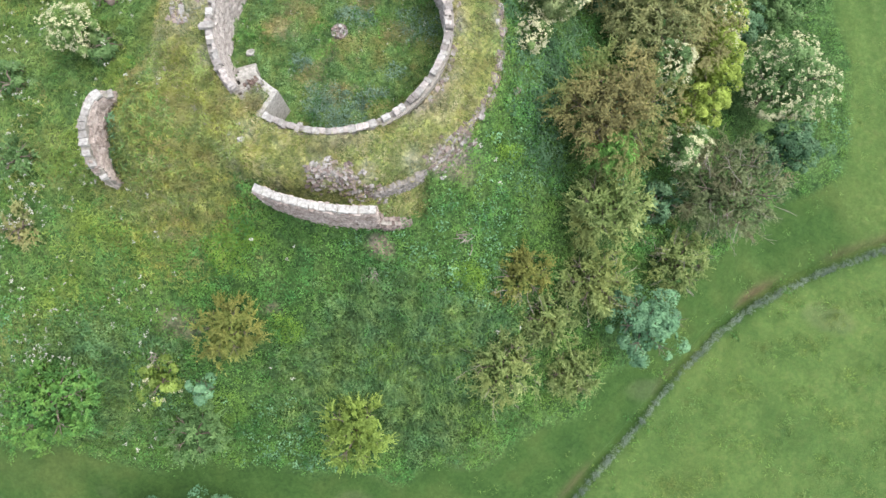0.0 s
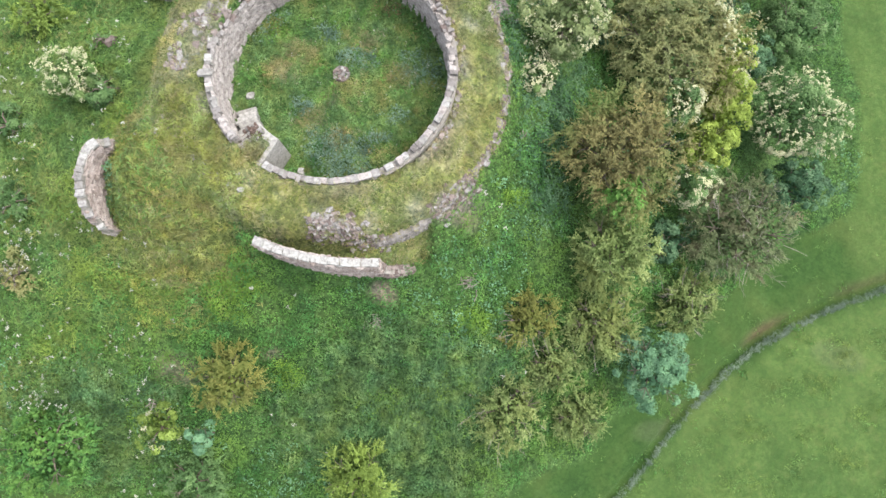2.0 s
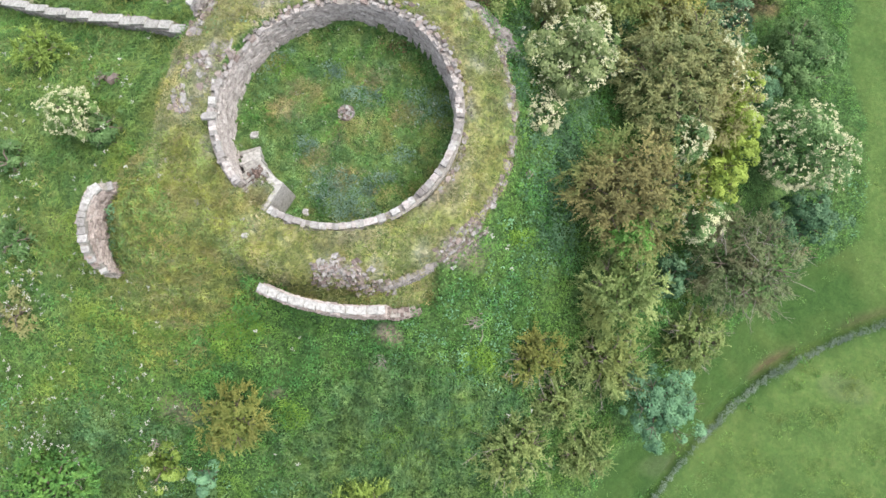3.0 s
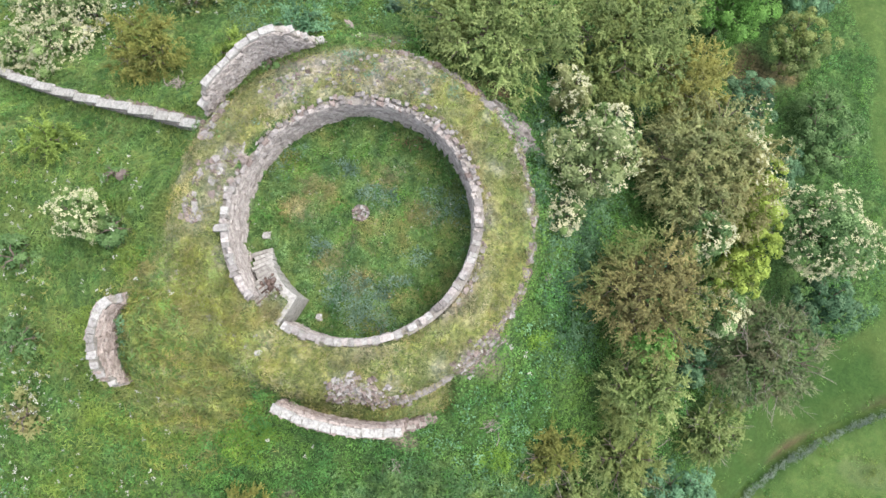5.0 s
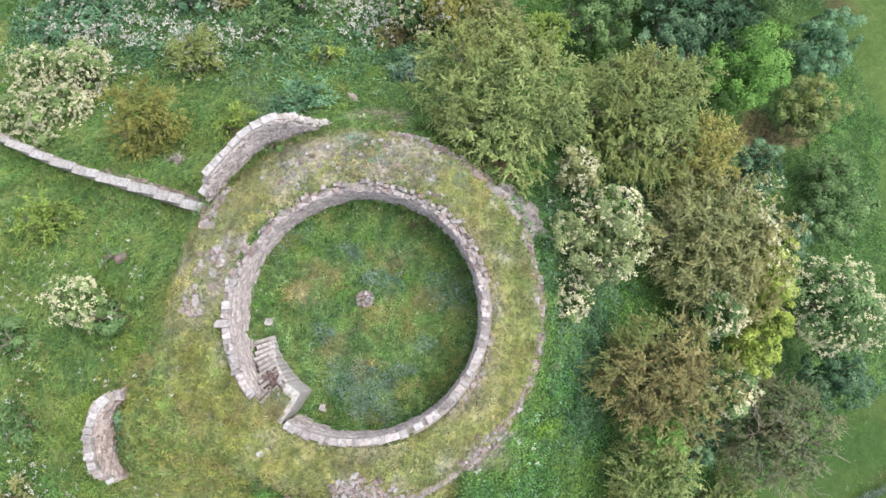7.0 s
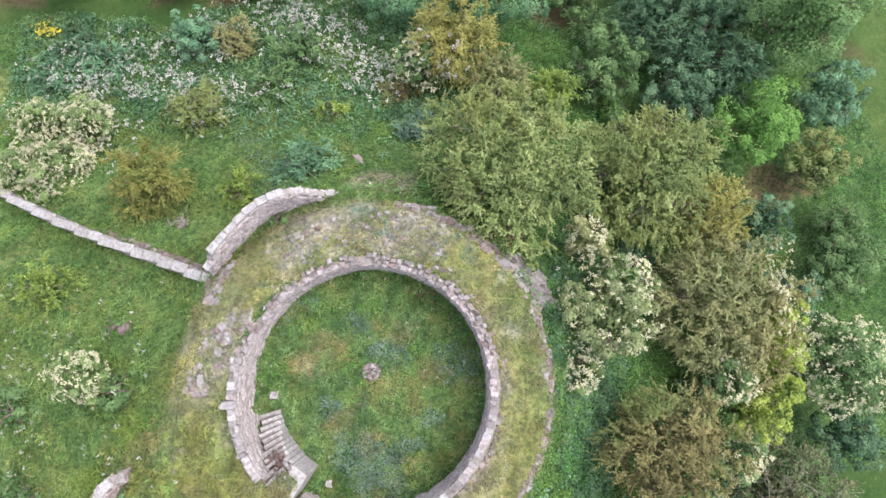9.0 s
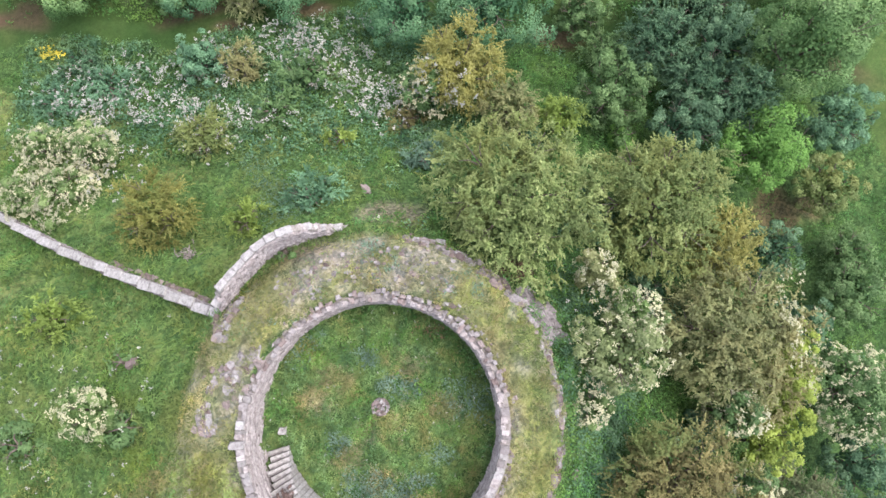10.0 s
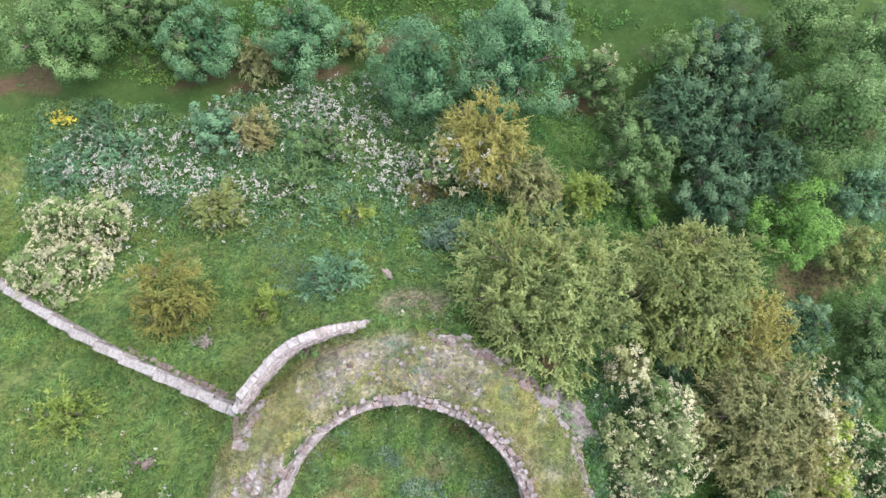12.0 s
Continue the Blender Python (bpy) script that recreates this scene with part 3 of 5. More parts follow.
def masonry_wall(name, label, line, half, base, seed, cope, face, cope_len=0.55, cope_h=0.16, course=0.2, block=0.38, overhang=0.02, ragged=0.0, cope_rows=1, cope_kind="block"):
    """A ruined wall along (x, y, top): coping stones as parts, courses on both faces and the core."""
    rng = np.random.default_rng(seed)
    ob = tagged(new(name), label, "wall")
    part("core", wall_core(line, half, 0.015, base), MORTAR, ob)
    for p, t, L, u in along(line, cope_len, rng):
        nrm = np.array([-t[1], t[0]])
        for k in range(cope_rows):
            off = (k + 0.5) / cope_rows * 2 - 1
            q = p[:2] + nrm * off * half * (1 if cope_rows > 1 else 0)
            w = (2 * half + 2 * overhang) / cope_rows
            stone_part(rng, ob, (q[0], q[1], p[2] - cope_h * 0.3 + rng.normal() * ragged), t, (L * 0.97, w * rng.uniform(0.86, 1.03), cope_h * rng.uniform(0.9, 1.2)), cope if k == 0 else face, cope_kind if k == 0 else "rubble", 0.03 + ragged * 0.4)
    heap = Heap()
    z0 = min(base(p[0], p[1]) for p in line)
    z1 = max(p[2] for p in line)
    for side in (1, -1):
        z = z1 - cope_h * 0.5
        while z > z0:
            for p, t, L, u in along(line, block, rng, 0.35):
                if z < p[2] - cope_h * 0.3 and z > base(p[0], p[1]) - course:
                    nrm = np.array([-t[1], t[0]])
                    q = p[:2] + nrm * side * (half - 0.08)
                    heap.add(rng, (q[0], q[1], z - course / 2), t, (L * 0.96, 0.22 + rng.uniform(0, 0.05), course * 0.94), 0.02)
            z -= course
    if heap.n:
        part("facing", heap.mesh("facing", face), face, ob)["kind"] = "stuff"
    return ob


def keep_ring(a0, a1, n):
    """The keep wall's middle line, a little wider from north to south than across."""
    out = []
    for a in np.linspace(a0, a1, n):
        r = 4.84 - 0.01 * math.cos(radians(a)) ** 2
        out.append((KX + r * math.cos(radians(a)), KY + r * math.sin(radians(a)), rim_height(a)))
    return out


def ring(r, a0, a1, n, z):
    return [(CX + r * math.cos(radians(a)), CY + r * math.sin(radians(a)), z(a) if callable(z) else z) for a in np.linspace(a0, a1, n)]


def ground_base(drop):
    return lambda x, y: float(terrain(x, y)) - drop


def rim_height(a):
    a = a % 360
    return float(np.interp(a, [0, 40, 70, 120, 150, 166, 180, 215, 240, 270, 320, 360], [2.15, 2.1, 1.95, 1.7, 1.85, 2.1, 2.5, 2.52, 2.3, 2.2, 2.2, 2.15]))


# keep: open ring from the stair's head all the way round
def keep_wall():
    rng = np.random.default_rng(11)
    ob = tagged(new("keep_wall"), "round ruined keep wall of pale rubble stone", "wall")
    line = keep_ring(-121, 221, 130)
    part("core", wall_core([(x, y, z - 0.16) for x, y, z in line], 0.19, 0.02, lambda x, y: -0.2), MORTAR, ob)
    count = 0
    for p, t, L, u in along(line, 0.25, rng, 0.4):
        a = -121 + 342 * u
        nrm = np.array([-t[1], t[0]])
        if 15 < a < 165:
            # broken head of the wall: small stones, some missing, spilling outward
            for k in range(2):
                if rng.random() < 0.85 and count < 290:
                    q = p[:2] + nrm * (0.11 - 0.24 * k + rng.normal() * 0.05) + t * rng.normal() * 0.05
                    stone_part(rng, ob, (q[0], q[1], p[2] - 0.08 + rng.normal() * 0.022), t, (L * rng.uniform(0.5, 1.0), rng.uniform(0.12, 0.24), rng.uniform(0.09, 0.14)), STONE if rng.random() < 0.7 else BROWN, "rubble", 0.12)
                    count += 1
        else:
            if rng.random() < 0.05 and not 180 < a < 222:
                continue
            q = p[:2] + nrm * rng.normal() * 0.02
            dressed = a < 0 or rng.random() < 0.5
            w = rng.uniform(0.24, 0.32) if dressed else rng.uniform(0.15, 0.3)
            q = q + nrm * (0.19 - w / 2)
            stone_part(rng, ob, (q[0], q[1], p[2] - 0.06 + rng.normal() * 0.012), t, (L * 1.0, w, rng.uniform(0.18, 0.22)), FACE if rng.random() < 0.35 else (COPE if rng.random() < 0.5 else STONE), "slab" if dressed else "rubble", 0.03 if dressed else 0.09)
            count += 1
    heap = Heap()
    z = 2.75
    while z > -0.1:
        for p, t, L, u in along(line, 0.33, rng, 0.4):
            if z < p[2] - 0.05:
                nrm = np.array([-t[1], t[0]])
                q = p[:2] + nrm * (0.10 + rng.normal() * 0.012)
                heap.add(rng, (q[0], q[1], z - 0.09), t, (L * 0.97, 0.2, 0.178), 0.02)
        z -= 0.185
    f = part("facing", heap.mesh("facing", FACE), FACE, ob)
    f["kind"] = "stuff"


keep_wall()
slab = tagged(new("stone_slab", stone_mesh("block", 2, COPE)), "pale flat slab jutting from the keep wall", "stone")
slab.matrix_basis = turned((-4.84, -1.1, 2.62), (1, 0.05)) @ Matrix.Diagonal((0.55, 0.28, 0.14, 1))

# curved curtain wall fragments
masonry_wall("curtain_wall_fragment", "tall curved curtain wall fragment with pale coping", smooth_line([(-6.5, 3.5, 0.25)] + [(x * 0.978, y * 0.978, z - 0.12) for x, y, z in ARC], 48), 0.13, ground_base(0.6), 12, PALE, FACE, 0.55, 0.13, 0.14, 0.27, 0.015, 0.012, cope_kind="slab")
masonry_wall("curtain_wall_fragment", "curved curtain wall fragment of pinkish brown stone", smooth_line([(x, y + 0.07, z) for x, y, z in SOUTH], 30), 0.14, lambda x, y: -1.6, 13, PALE, PINK, 0.36, 0.13, 0.12, 0.3, 0.01, 0.025)
masonry_wall("curtain_wall_fragment", "low broken stub of curtain wall", smooth_line([(1.8, -8.42, 1.35), (1.95, -8.5, 0.55), (2.3, -8.5, 0.15), (2.8, -8.37, -0.4), (3.15, -8.23, -0.8), (3.36, -8.12, -1.1)], 14), 0.17, lambda x, y: -2.6, 14, BROWN, BROWN, 0.22, 0.14, 0.14, 0.26, ragged=0.07, cope_rows=2)
masonry_wall("retaining_wall", "low rough retaining wall along the bank's south side", smooth_line([(1.55, -7.5, 0.95)] + REVET, 16), 0.11, lambda x, y: -0.9, 16, STONE, STONE, 0.2, 0.12, 0.11, 0.22, ragged=0.04, cope_kind="rubble")
masonry_wall("curtain_wall_fragment", "detached curved wall fragment of brown stone", smooth_line([(-8.62, -3.66, 1.75), (-8.98, -3.80, 2.32), (-9.30, -4.25, 2.42), (-9.44, -4.9, 2.44), (-9.43, -5.6, 2.34), (-9.34, -6.4, 1.86), (-9.12, -6.95, 0.9)], 28), 0.17, lambda x, y: -0.7, 15, COPE, PINK, 0.3, 0.15, 0.16, 0.3, 0.0, 0.02)


def boundary_wall():
    """Long wall that steps down the slope, each run of slabs level, with a ledge on its far side."""
    rng = np.random.default_rng(16)
    ob = tagged(new("boundary_wall"), "long straight wall with grey coping slabs stepping downhill", "wall")
    line = smooth_line(WALL_W, 70)
    part("core", wall_core(line, 0.2, 0.06, ground_base(0.6)), MORTAR, ob)
    for k, (p, t, L, u) in enumerate(along(line, 0.88, rng, 0.25)):
        # runs of two slabs set a little askew, so that the edge steps
        nrm = np.array([-t[1], t[0]])
        q = p[:2] + nrm * (0.035 if k % 2 else -0.035)
        skew = t + nrm * 0.085
        m = turned((q[0], q[1], p[2] + (0.015 if k % 2 else 0.035)), skew, math.atan2(0.43, 1.0) + rng.normal() * 0.02)
        b = stone_part(rng, ob, (0, 0, 0), t, (1, 1, 1), GREYSTONE, "slab", 0.0)
        b.matrix_basis = m @ Matrix.Diagonal((L * 1.07, 0.40 * rng.uniform(0.96, 1.03), 0.14, 1))
    for p, t, L, u in along(line, 0.36, rng, 0.35):
        nrm = np.array([-t[1], t[0]])
        if 0.02 < u < 0.42:
            q = p[:2] - nrm * (0.32 + rng.normal() * 0.03)
            stone_part(rng, ob, (q[0], q[1], p[2] - 0.5 + rng.normal() * 0.03), t, (L * 0.8, 0.2, 0.2), BROWN, "rubble", 0.08)
    heap = Heap()
    for side in (1, -1):
        for k in range(6):
            for p, t, L, u in along(line, 0.36, rng, 0.35):
                nrm = np.array([-t[1], t[0]])
                q = p[:2] + nrm * side * 0.12
                heap.add(rng, (q[0], q[1], p[2] - 0.15 - 0.17 * k), t, (L * 0.96, 0.2, 0.165), 0.03)
    f = part("facing", heap.mesh("facing", STONE), STONE, ob)
    f["kind"] = "stuff"


boundary_wall()


def sector(r0, r1, a0, a1, z0, z1, n=6, z1b=None):
    """A block between two radii and two angles; its top may slope to z1b."""
    verts, faces = [], []
    z1b = z1 if z1b is None else z1b
    for i in range(n + 1):
        a = radians(a0 + (a1 - a0) * i / n)
        top = z1 + (z1b - z1) * i / n
        for r in (r0, r1):
            x, y = CX + r * math.cos(a), CY + r * math.sin(a)
            verts += [(x, y, z0), (x, y, top)]
        if i:
            o = 4 * (i - 1)
            faces += [(o, o + 1, o + 5, o + 4), (o + 2, o + 6, o + 7, o + 3), (o + 1, o + 3, o + 7, o + 5)]
    e = 4 * n
    faces += [(0, 2, 3, 1), (e, e + 1, e + 3, e + 2)]
    bm = bmesh.new()
    bm.from_mesh(mesh("tmp", verts, faces))
    bmesh.ops.bevel(bm, geom=[g for g in bm.edges if g.calc_face_angle(0) > 0.6], offset=0.015, segments=1, affect="EDGES")
    me = bpy.data.meshes.new("step")
    bm.to_mesh(me)
    bm.free()
    return me


def staircase():
    rng = np.random.default_rng(21)
    ob = tagged(new("stone_staircase"), "worn stone staircase against the keep wall", "staircase")
    n = 11
    for i in range(n):
        a0, a1 = 196 + 32 * i / n, 196 + 32 * (i + 1) / n
        top = 0.14 + 0.185 * i + rng.normal() * 0.012
        end = (4.45 + rng.normal() * 0.05 if a0 < 212 else 4.6) if a0 < 221 else 4.95
        step = part("step", sector(3.66 + rng.normal() * 0.015, end, a0, a1 - 0.3, -0.1, top, 3), GREYSTONE, ob)
        # darker strip draws the shade line between treads; upper ones reddish like the rubble
        part("tread_soil", sector(3.86 + rng.uniform(0, 0.12), end - 0.04, a0 + 1.4 + rng.uniform(0, 0.5), a1 - 0.25, top - 0.03, top + 0.015, 3), REDSTONE if i > 6 else STONE, step, "darker strip on the tread for its shade, reddish on the upper steps")
    part("stair_core", sector(3.69, 4.42, 197.5, 228.3, -0.1, -0.08, 16, 1.93), MORTAR, ob)
    part("landing", sector(3.68, 4.98, 228.2, 238.5, -0.1, 2.12, 6), GREYSTONE, ob)
    part("landing_turf", sector(4.02, 5.0, 228.6, 236.0, 2.0, 2.2, 6), GROUND, ob, "earth and turf over the landing")
    for k in range(64):
        a = radians(rng.uniform(216, 230.5))
        r = rng.uniform(3.8, 4.35)
        x, y = CX + r * math.cos(a), CY + r * math.sin(a)
        stone_part(rng, ob, (x, y, 0.14 + 0.185 * (math.degrees(a) - 197) / 31 * n * 0.93 + 0.1), (math.cos(a * 9), math.sin(a * 7) + 0.1), (rng.uniform(0.08, 0.2), rng.uniform(0.07, 0.13), 0.09), REDSTONE if k % 4 else COPE, "rubble", 0.3, "fallen_stone")


staircase()


def drain():
    rng = np.random.default_rng(22)
    ob = tagged(new("stone_well"), "small round stone-lined shaft filled with rubble", "well")
    for k in range(13):
        a = 2 * math.pi * k / 13
        stone_part(rng, ob, (0.30 * math.cos(a), 0.30 * math.sin(a), 0.08), (-math.sin(a), math.cos(a)), (0.15, 0.11, 0.2), BROWN if k % 4 else STONE, "rubble", 0.1)
    for k in range(26):
        a, r = rng.uniform(0, 6.28), rng.uniform(0, 0.24)
        stone_part(rng, ob, (r * math.cos(a), r * math.sin(a), 0.1 + rng.uniform(0, 0.1)), (math.cos(a * 3), math.sin(a * 3)), (0.14, 0.11, 0.09), BROWN if k % 2 else COPE, "rubble", 0.3, "fill_stone")


drain()
turf_rng = np.random.default_rng(23)
ta = np.radians(turf_rng.uniform(227.5, 236.0, 260))
tr = turf_rng.uniform(4.05, 5.0, 260)
tp = np.stack([CX + tr * np.cos(ta), CY + tr * np.sin(ta), np.full(260, 2.2)], 1)
tp = np.repeat(tp, 9, 0) + turf_rng.normal(size=(2340, 3)) * np.array([0.07, 0.07, 0.04]) + np.array([0, 0, 0.06])
tq = leaves_at(turf_rng, tp, np.tile([0.0, 0.0, 1.0], (2340, 1)), turf_rng.uniform(0.08, 0.17, 2340), 0.2, 0.4)
tagged(new("landing_grass", soup("landing_grass", tq, 4)), "dry grass grown over the stair's landing", "grass", kind="stuff").data.materials.append(LEAF["drygrass"])


def stone_bank(name, label, line, width, count, size, seed, material=None, sink=0.3, lift=0.0, step=None):
    """Rough stones along a line, each a part; step: they lie on a face that falls outward by that much."""
    rng = np.random.default_rng(seed)
    ob = tagged(new(name), label, "stones")
    pts = along(line, 0.05, rng, 0.0)
    for k in range(count):
        p, t, L, u = pts[int(rng.integers(len(pts)))]
        nrm = np.array([-t[1], t[0]])
        o = rng.normal() * width * 0.5
        q = p[:2] + nrm * o
        sz = size * float(np.clip(math.exp(rng.normal() * 0.4) * 0.85, 0.4, 1.5))
        z = float(terrain(q[0], q[1])) + sz * (0.32 - sink) + lift
        stone_part(rng, ob, (q[0], q[1], z), t, (sz * rng.uniform(0.9, 1.6), sz, sz * rng.uniform(0.5, 0.9)), material or (STONE, BROWN, STONE, COPE, BROWN)[int(rng.integers(5))], "rubble", 0.25)
    return ob


def edge(r, a0, a1):
    return ring(r, a0, a1, 30, 0.0)


stone_bank("revetment", "rough stone edging round the keep's bank", edge(7.12, -42, 30), 0.14, 170, 0.15, 31, sink=0.45)
stone_bank("revetment", "tumbled rubble masonry leaning off the bank", [(5.55, 4.5), (6.3, 3.75), (7.05, 2.75)], 0.45, 120, 0.3, 32, STONE, lift=0.05)
stone_bank("revetment", "rough stone edging under hawthorn branches", edge(7.15, 38, 82), 0.25, 110, 0.2, 33, sink=0.4)
stone_bank("revetment", "tumbled stone edging on the bank's south side", [(1.0, -7.55), (1.6, -7.5), (2.1, -7.35)], 0.3, 75, 0.13, 34, sink=0.35)
stone_bank("revetment", "tumbled stone edging on the bank's south-east side", [(3.9, -6.4), (4.5, -5.9), (5.0, -5.5), (5.7, -4.8)], 0.4, 150, 0.12, 41, sink=0.4)
stone_bank("rubble_heap", "heap of broken stones on the bank", [(-0.75, -7.2), (-0.1, -6.95), (0.45, -6.85), (0.7, -7.1), (1.1, -7.4)], 0.5, 210, 0.115, 35, sink=0.2, lift=0.03)
stone_bank("rubble_heap", "dark broken stones spilling down the bank", [(-0.9, -7.35), (0.0, -7.15), (0.9, -7.45)], 0.35, 70, 0.1, 42, BROWN, sink=0.2, lift=0.03)
stone_bank("rubble_scatter", "pale stones scattered on the bank's west side", [(-5.4, 1.9), (-6.0, 1.05), (-6.2, 0.0), (-6.0, -0.85)], 0.35, 45, 0.17, 36, sink=0.5)
stone_bank("wall_footing", "broken pale wall footing beside the keep's rim", [(-4.55, 2.2), (-4.95, 1.6), (-5.2, 0.9), (-5.25, 0.2)], 0.45, 50, 0.22, 46, sink=0.6)
stone_bank("rubble_scatter", "pale stones scattered on the bank's north side", [(-3.8, 4.3), (-2.7, 5.0), (-1.6, 5.2), (-0.1, 5.7), (1.3, 5.4), (2.2, 5.05), (3.1, 4.4)], 0.75, 160, 0.115, 37, sink=0.45)
stone_bank("rubble_scatter", "broken stones at the foot of the curved wall", [(-6.0, 2.6), (-5.9, 3.4), (-5.5, 4.2)], 0.4, 60, 0.17, 38)
stone_bank("rubble_scatter", "a few pale stones in the dry grass", [(-7.3, -3.9), (-6.6, -2.8), (-4.0, -5.4), (-3.1, -5.2)], 0.35, 26, 0.12, 39, COPE, sink=0.45)
stone_bank("rubble_scatter", "stones lying below the keep's rim", edge(5.2, -40, 60), 0.2, 70, 0.11, 40, sink=0.45)


def loose(name, label, x, y, size, material, seed, sink=0.2):
    rng = np.random.default_rng(seed)
    ob = tagged(new(name, stone_mesh("rubble", seed % 10, material)), label, "stone")
    a = rng.uniform(0, 6.28)
    ob.matrix_basis = turned((x, y, float(terrain(x, y)) + size[2] * (0.5 - sink)), (math.cos(a), math.sin(a)), rng.normal() * 0.05, rng.normal() * 0.05) @ Matrix.Diagonal((*size, 1))


loose("stone_slab", "pale square slab lying in the court", -3.88, -0.93, (0.30, 0.26, 0.16), COPE, 1)
loose("stone_slab", "pale flat stone lying in the court", -1.6, -4.32, (0.26, 0.22, 0.14), COPE, 2)
loose("boulder", "weathered boulder in long grass", -10.2, 1.7, (0.42, 0.34, 0.28), BROWN, 3, 0.3)
loose("boulder", "grey stone on the north slope", -1.0, 9.45, (0.45, 0.3, 0.3), BROWN, 5)
loose("boulder", "pale block below the tumbled masonry", 7.5, 2.75, (0.4, 0.3, 0.3), COPE, 6)
loose("boulder", "reddish stone beside the bank", 7.75, -2.6, (0.35, 0.25, 0.25), BROWN, 7)

# ---- trees and bushes ----
def crown_points(rng, n, R, H, lobes, shell=0.35):
    """Points on and under the surface of a lumpy crown round the origin, with outward directions."""
    d = unit(rng.normal(size=(n, 3)))
    d[:, 2] = np.abs(d[:, 2]) * rng.choice([1, 1, 1, -0.55], n)
    d = unit(d)
    bump = np.full(n, 0.66 if lobes else 0.9)
    for L, a, w in lobes:
        bump = np.maximum(bump, 0.66 + a * np.exp(-(np.sum((d - L) ** 2, 1)) / w))
    rad = bump * (1 - shell * rng.random(n) ** 2.2)
    return d * rad[:, None] * np.array([R, R, H]), d


def make_lobes(rng, k):
    out = []
    for _ in range(k):
        L = unit(rng.normal(size=3))
        L[2] = abs(L[2])
        out.append((L, rng.uniform(0.18, 0.46), rng.uniform(0.03, 0.12)))
    return out


def crown(rng, R, H, style, lobes, density=1.0):
    """Leaves of a crown and how light a tone each has; both by shoot or clump, as they grow."""
    area = 2 * math.pi * R * (R + H) * 0.6
    if style == "spray":
        # side branches that each carry a fan of feathery leafy shoots, drooping at the tips
        k = int(area * 4.0 * density)
        m, ks = 5, 13
        c, d = crown_points(rng, k, R * 0.95, H * 0.93, lobes)
        main = unit(d * 0.7 + rng.normal(size=(k, 3)) * 0.6 + np.array([0, 0, 0.1]))
        way = unit(main[:, None] + rng.normal(size=(k, m, 3)) * 0.42)
        ln = rng.uniform(0.35, 0.85, (k, m)) * min(1, 0.5 + R / 4.5)
        t = np.linspace(0.05, 1, ks)
        pos = c[:, None, None] + way[:, :, None] * (ln[..., None] * t)[..., None] + rng.normal(size=(k, m, ks, 3)) * 0.034 * (1.25 - t)[:, None]
        pos[..., 2] -= (t**2 * 0.2)
        up = np.broadcast_to((d * 0.4 + np.array([0, 0, 0.8]))[:, None, None], pos.shape)
        size = (rng.uniform(0.085, 0.135, (k, m, ks)) * (1.25 - 0.55 * t)).ravel()
        q = leaves_at(rng, pos.reshape(-1, 3), unit(up.reshape(-1, 3)), size, 0.62, 0.6)
        # tone lightens towards each shoot's tip
        leaf_tone = np.clip(rng.normal(size=(k, 1, 1)) * 0.10 + rng.normal(size=(k, m, 1)) * 0.09 + 0.16 + 0.34 * t, 0, 0.7)
        leaf_tone = np.broadcast_to(leaf_tone, (k, m, ks)).ravel()
    else:
        # rounded clumps that stand apart, each a shell of leaves
        wide = style == "tuft"
        k = int(area * (0.8 if wide else 1.6) * density)
        c, d = crown_points(rng, k, R * 0.95, H * 0.92, lobes, 0.35)
        m = 170 if wide else 110
        off = unit(rng.normal(size=(k, m, 3)) + d[:, None] * 1.1 + np.array([0, 0, 0.5]))
        cr = rng.uniform(0.34 if wide else 0.2, 0.62 if wide else 0.46, (k, 1, 1)) * min(1.2, 0.55 + R / 5)
        pos = c[:, None] + off * cr * (rng.uniform(0.7, 1.08, (k, m, 1)))
        up = off + np.array([0, 0, 0.4])
        q = leaves_at(rng, pos.reshape(-1, 3), unit(up.reshape(-1, 3)), rng.uniform(0.085, 0.15, k * m), 0.62, 0.68)
        # each clump's top lighter than its underside: light put into the leaf colour
        leaf_tone = np.clip(rng.normal(size=(k, 1)) * 0.13 + 0.20 + 0.30 * off[..., 2] + rng.normal(size=(k, m)) * 0.05, 0, 0.7).ravel()
    # sparse inner leaves, so that gaps look into shade, which their darkest tone paints in
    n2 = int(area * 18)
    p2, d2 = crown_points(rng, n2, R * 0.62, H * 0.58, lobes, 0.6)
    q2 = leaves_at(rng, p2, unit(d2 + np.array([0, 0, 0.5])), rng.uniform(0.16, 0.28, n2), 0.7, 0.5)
    return np.concatenate([q, q2]), np.concatenate([leaf_tone, np.full(n2, 0.05)])


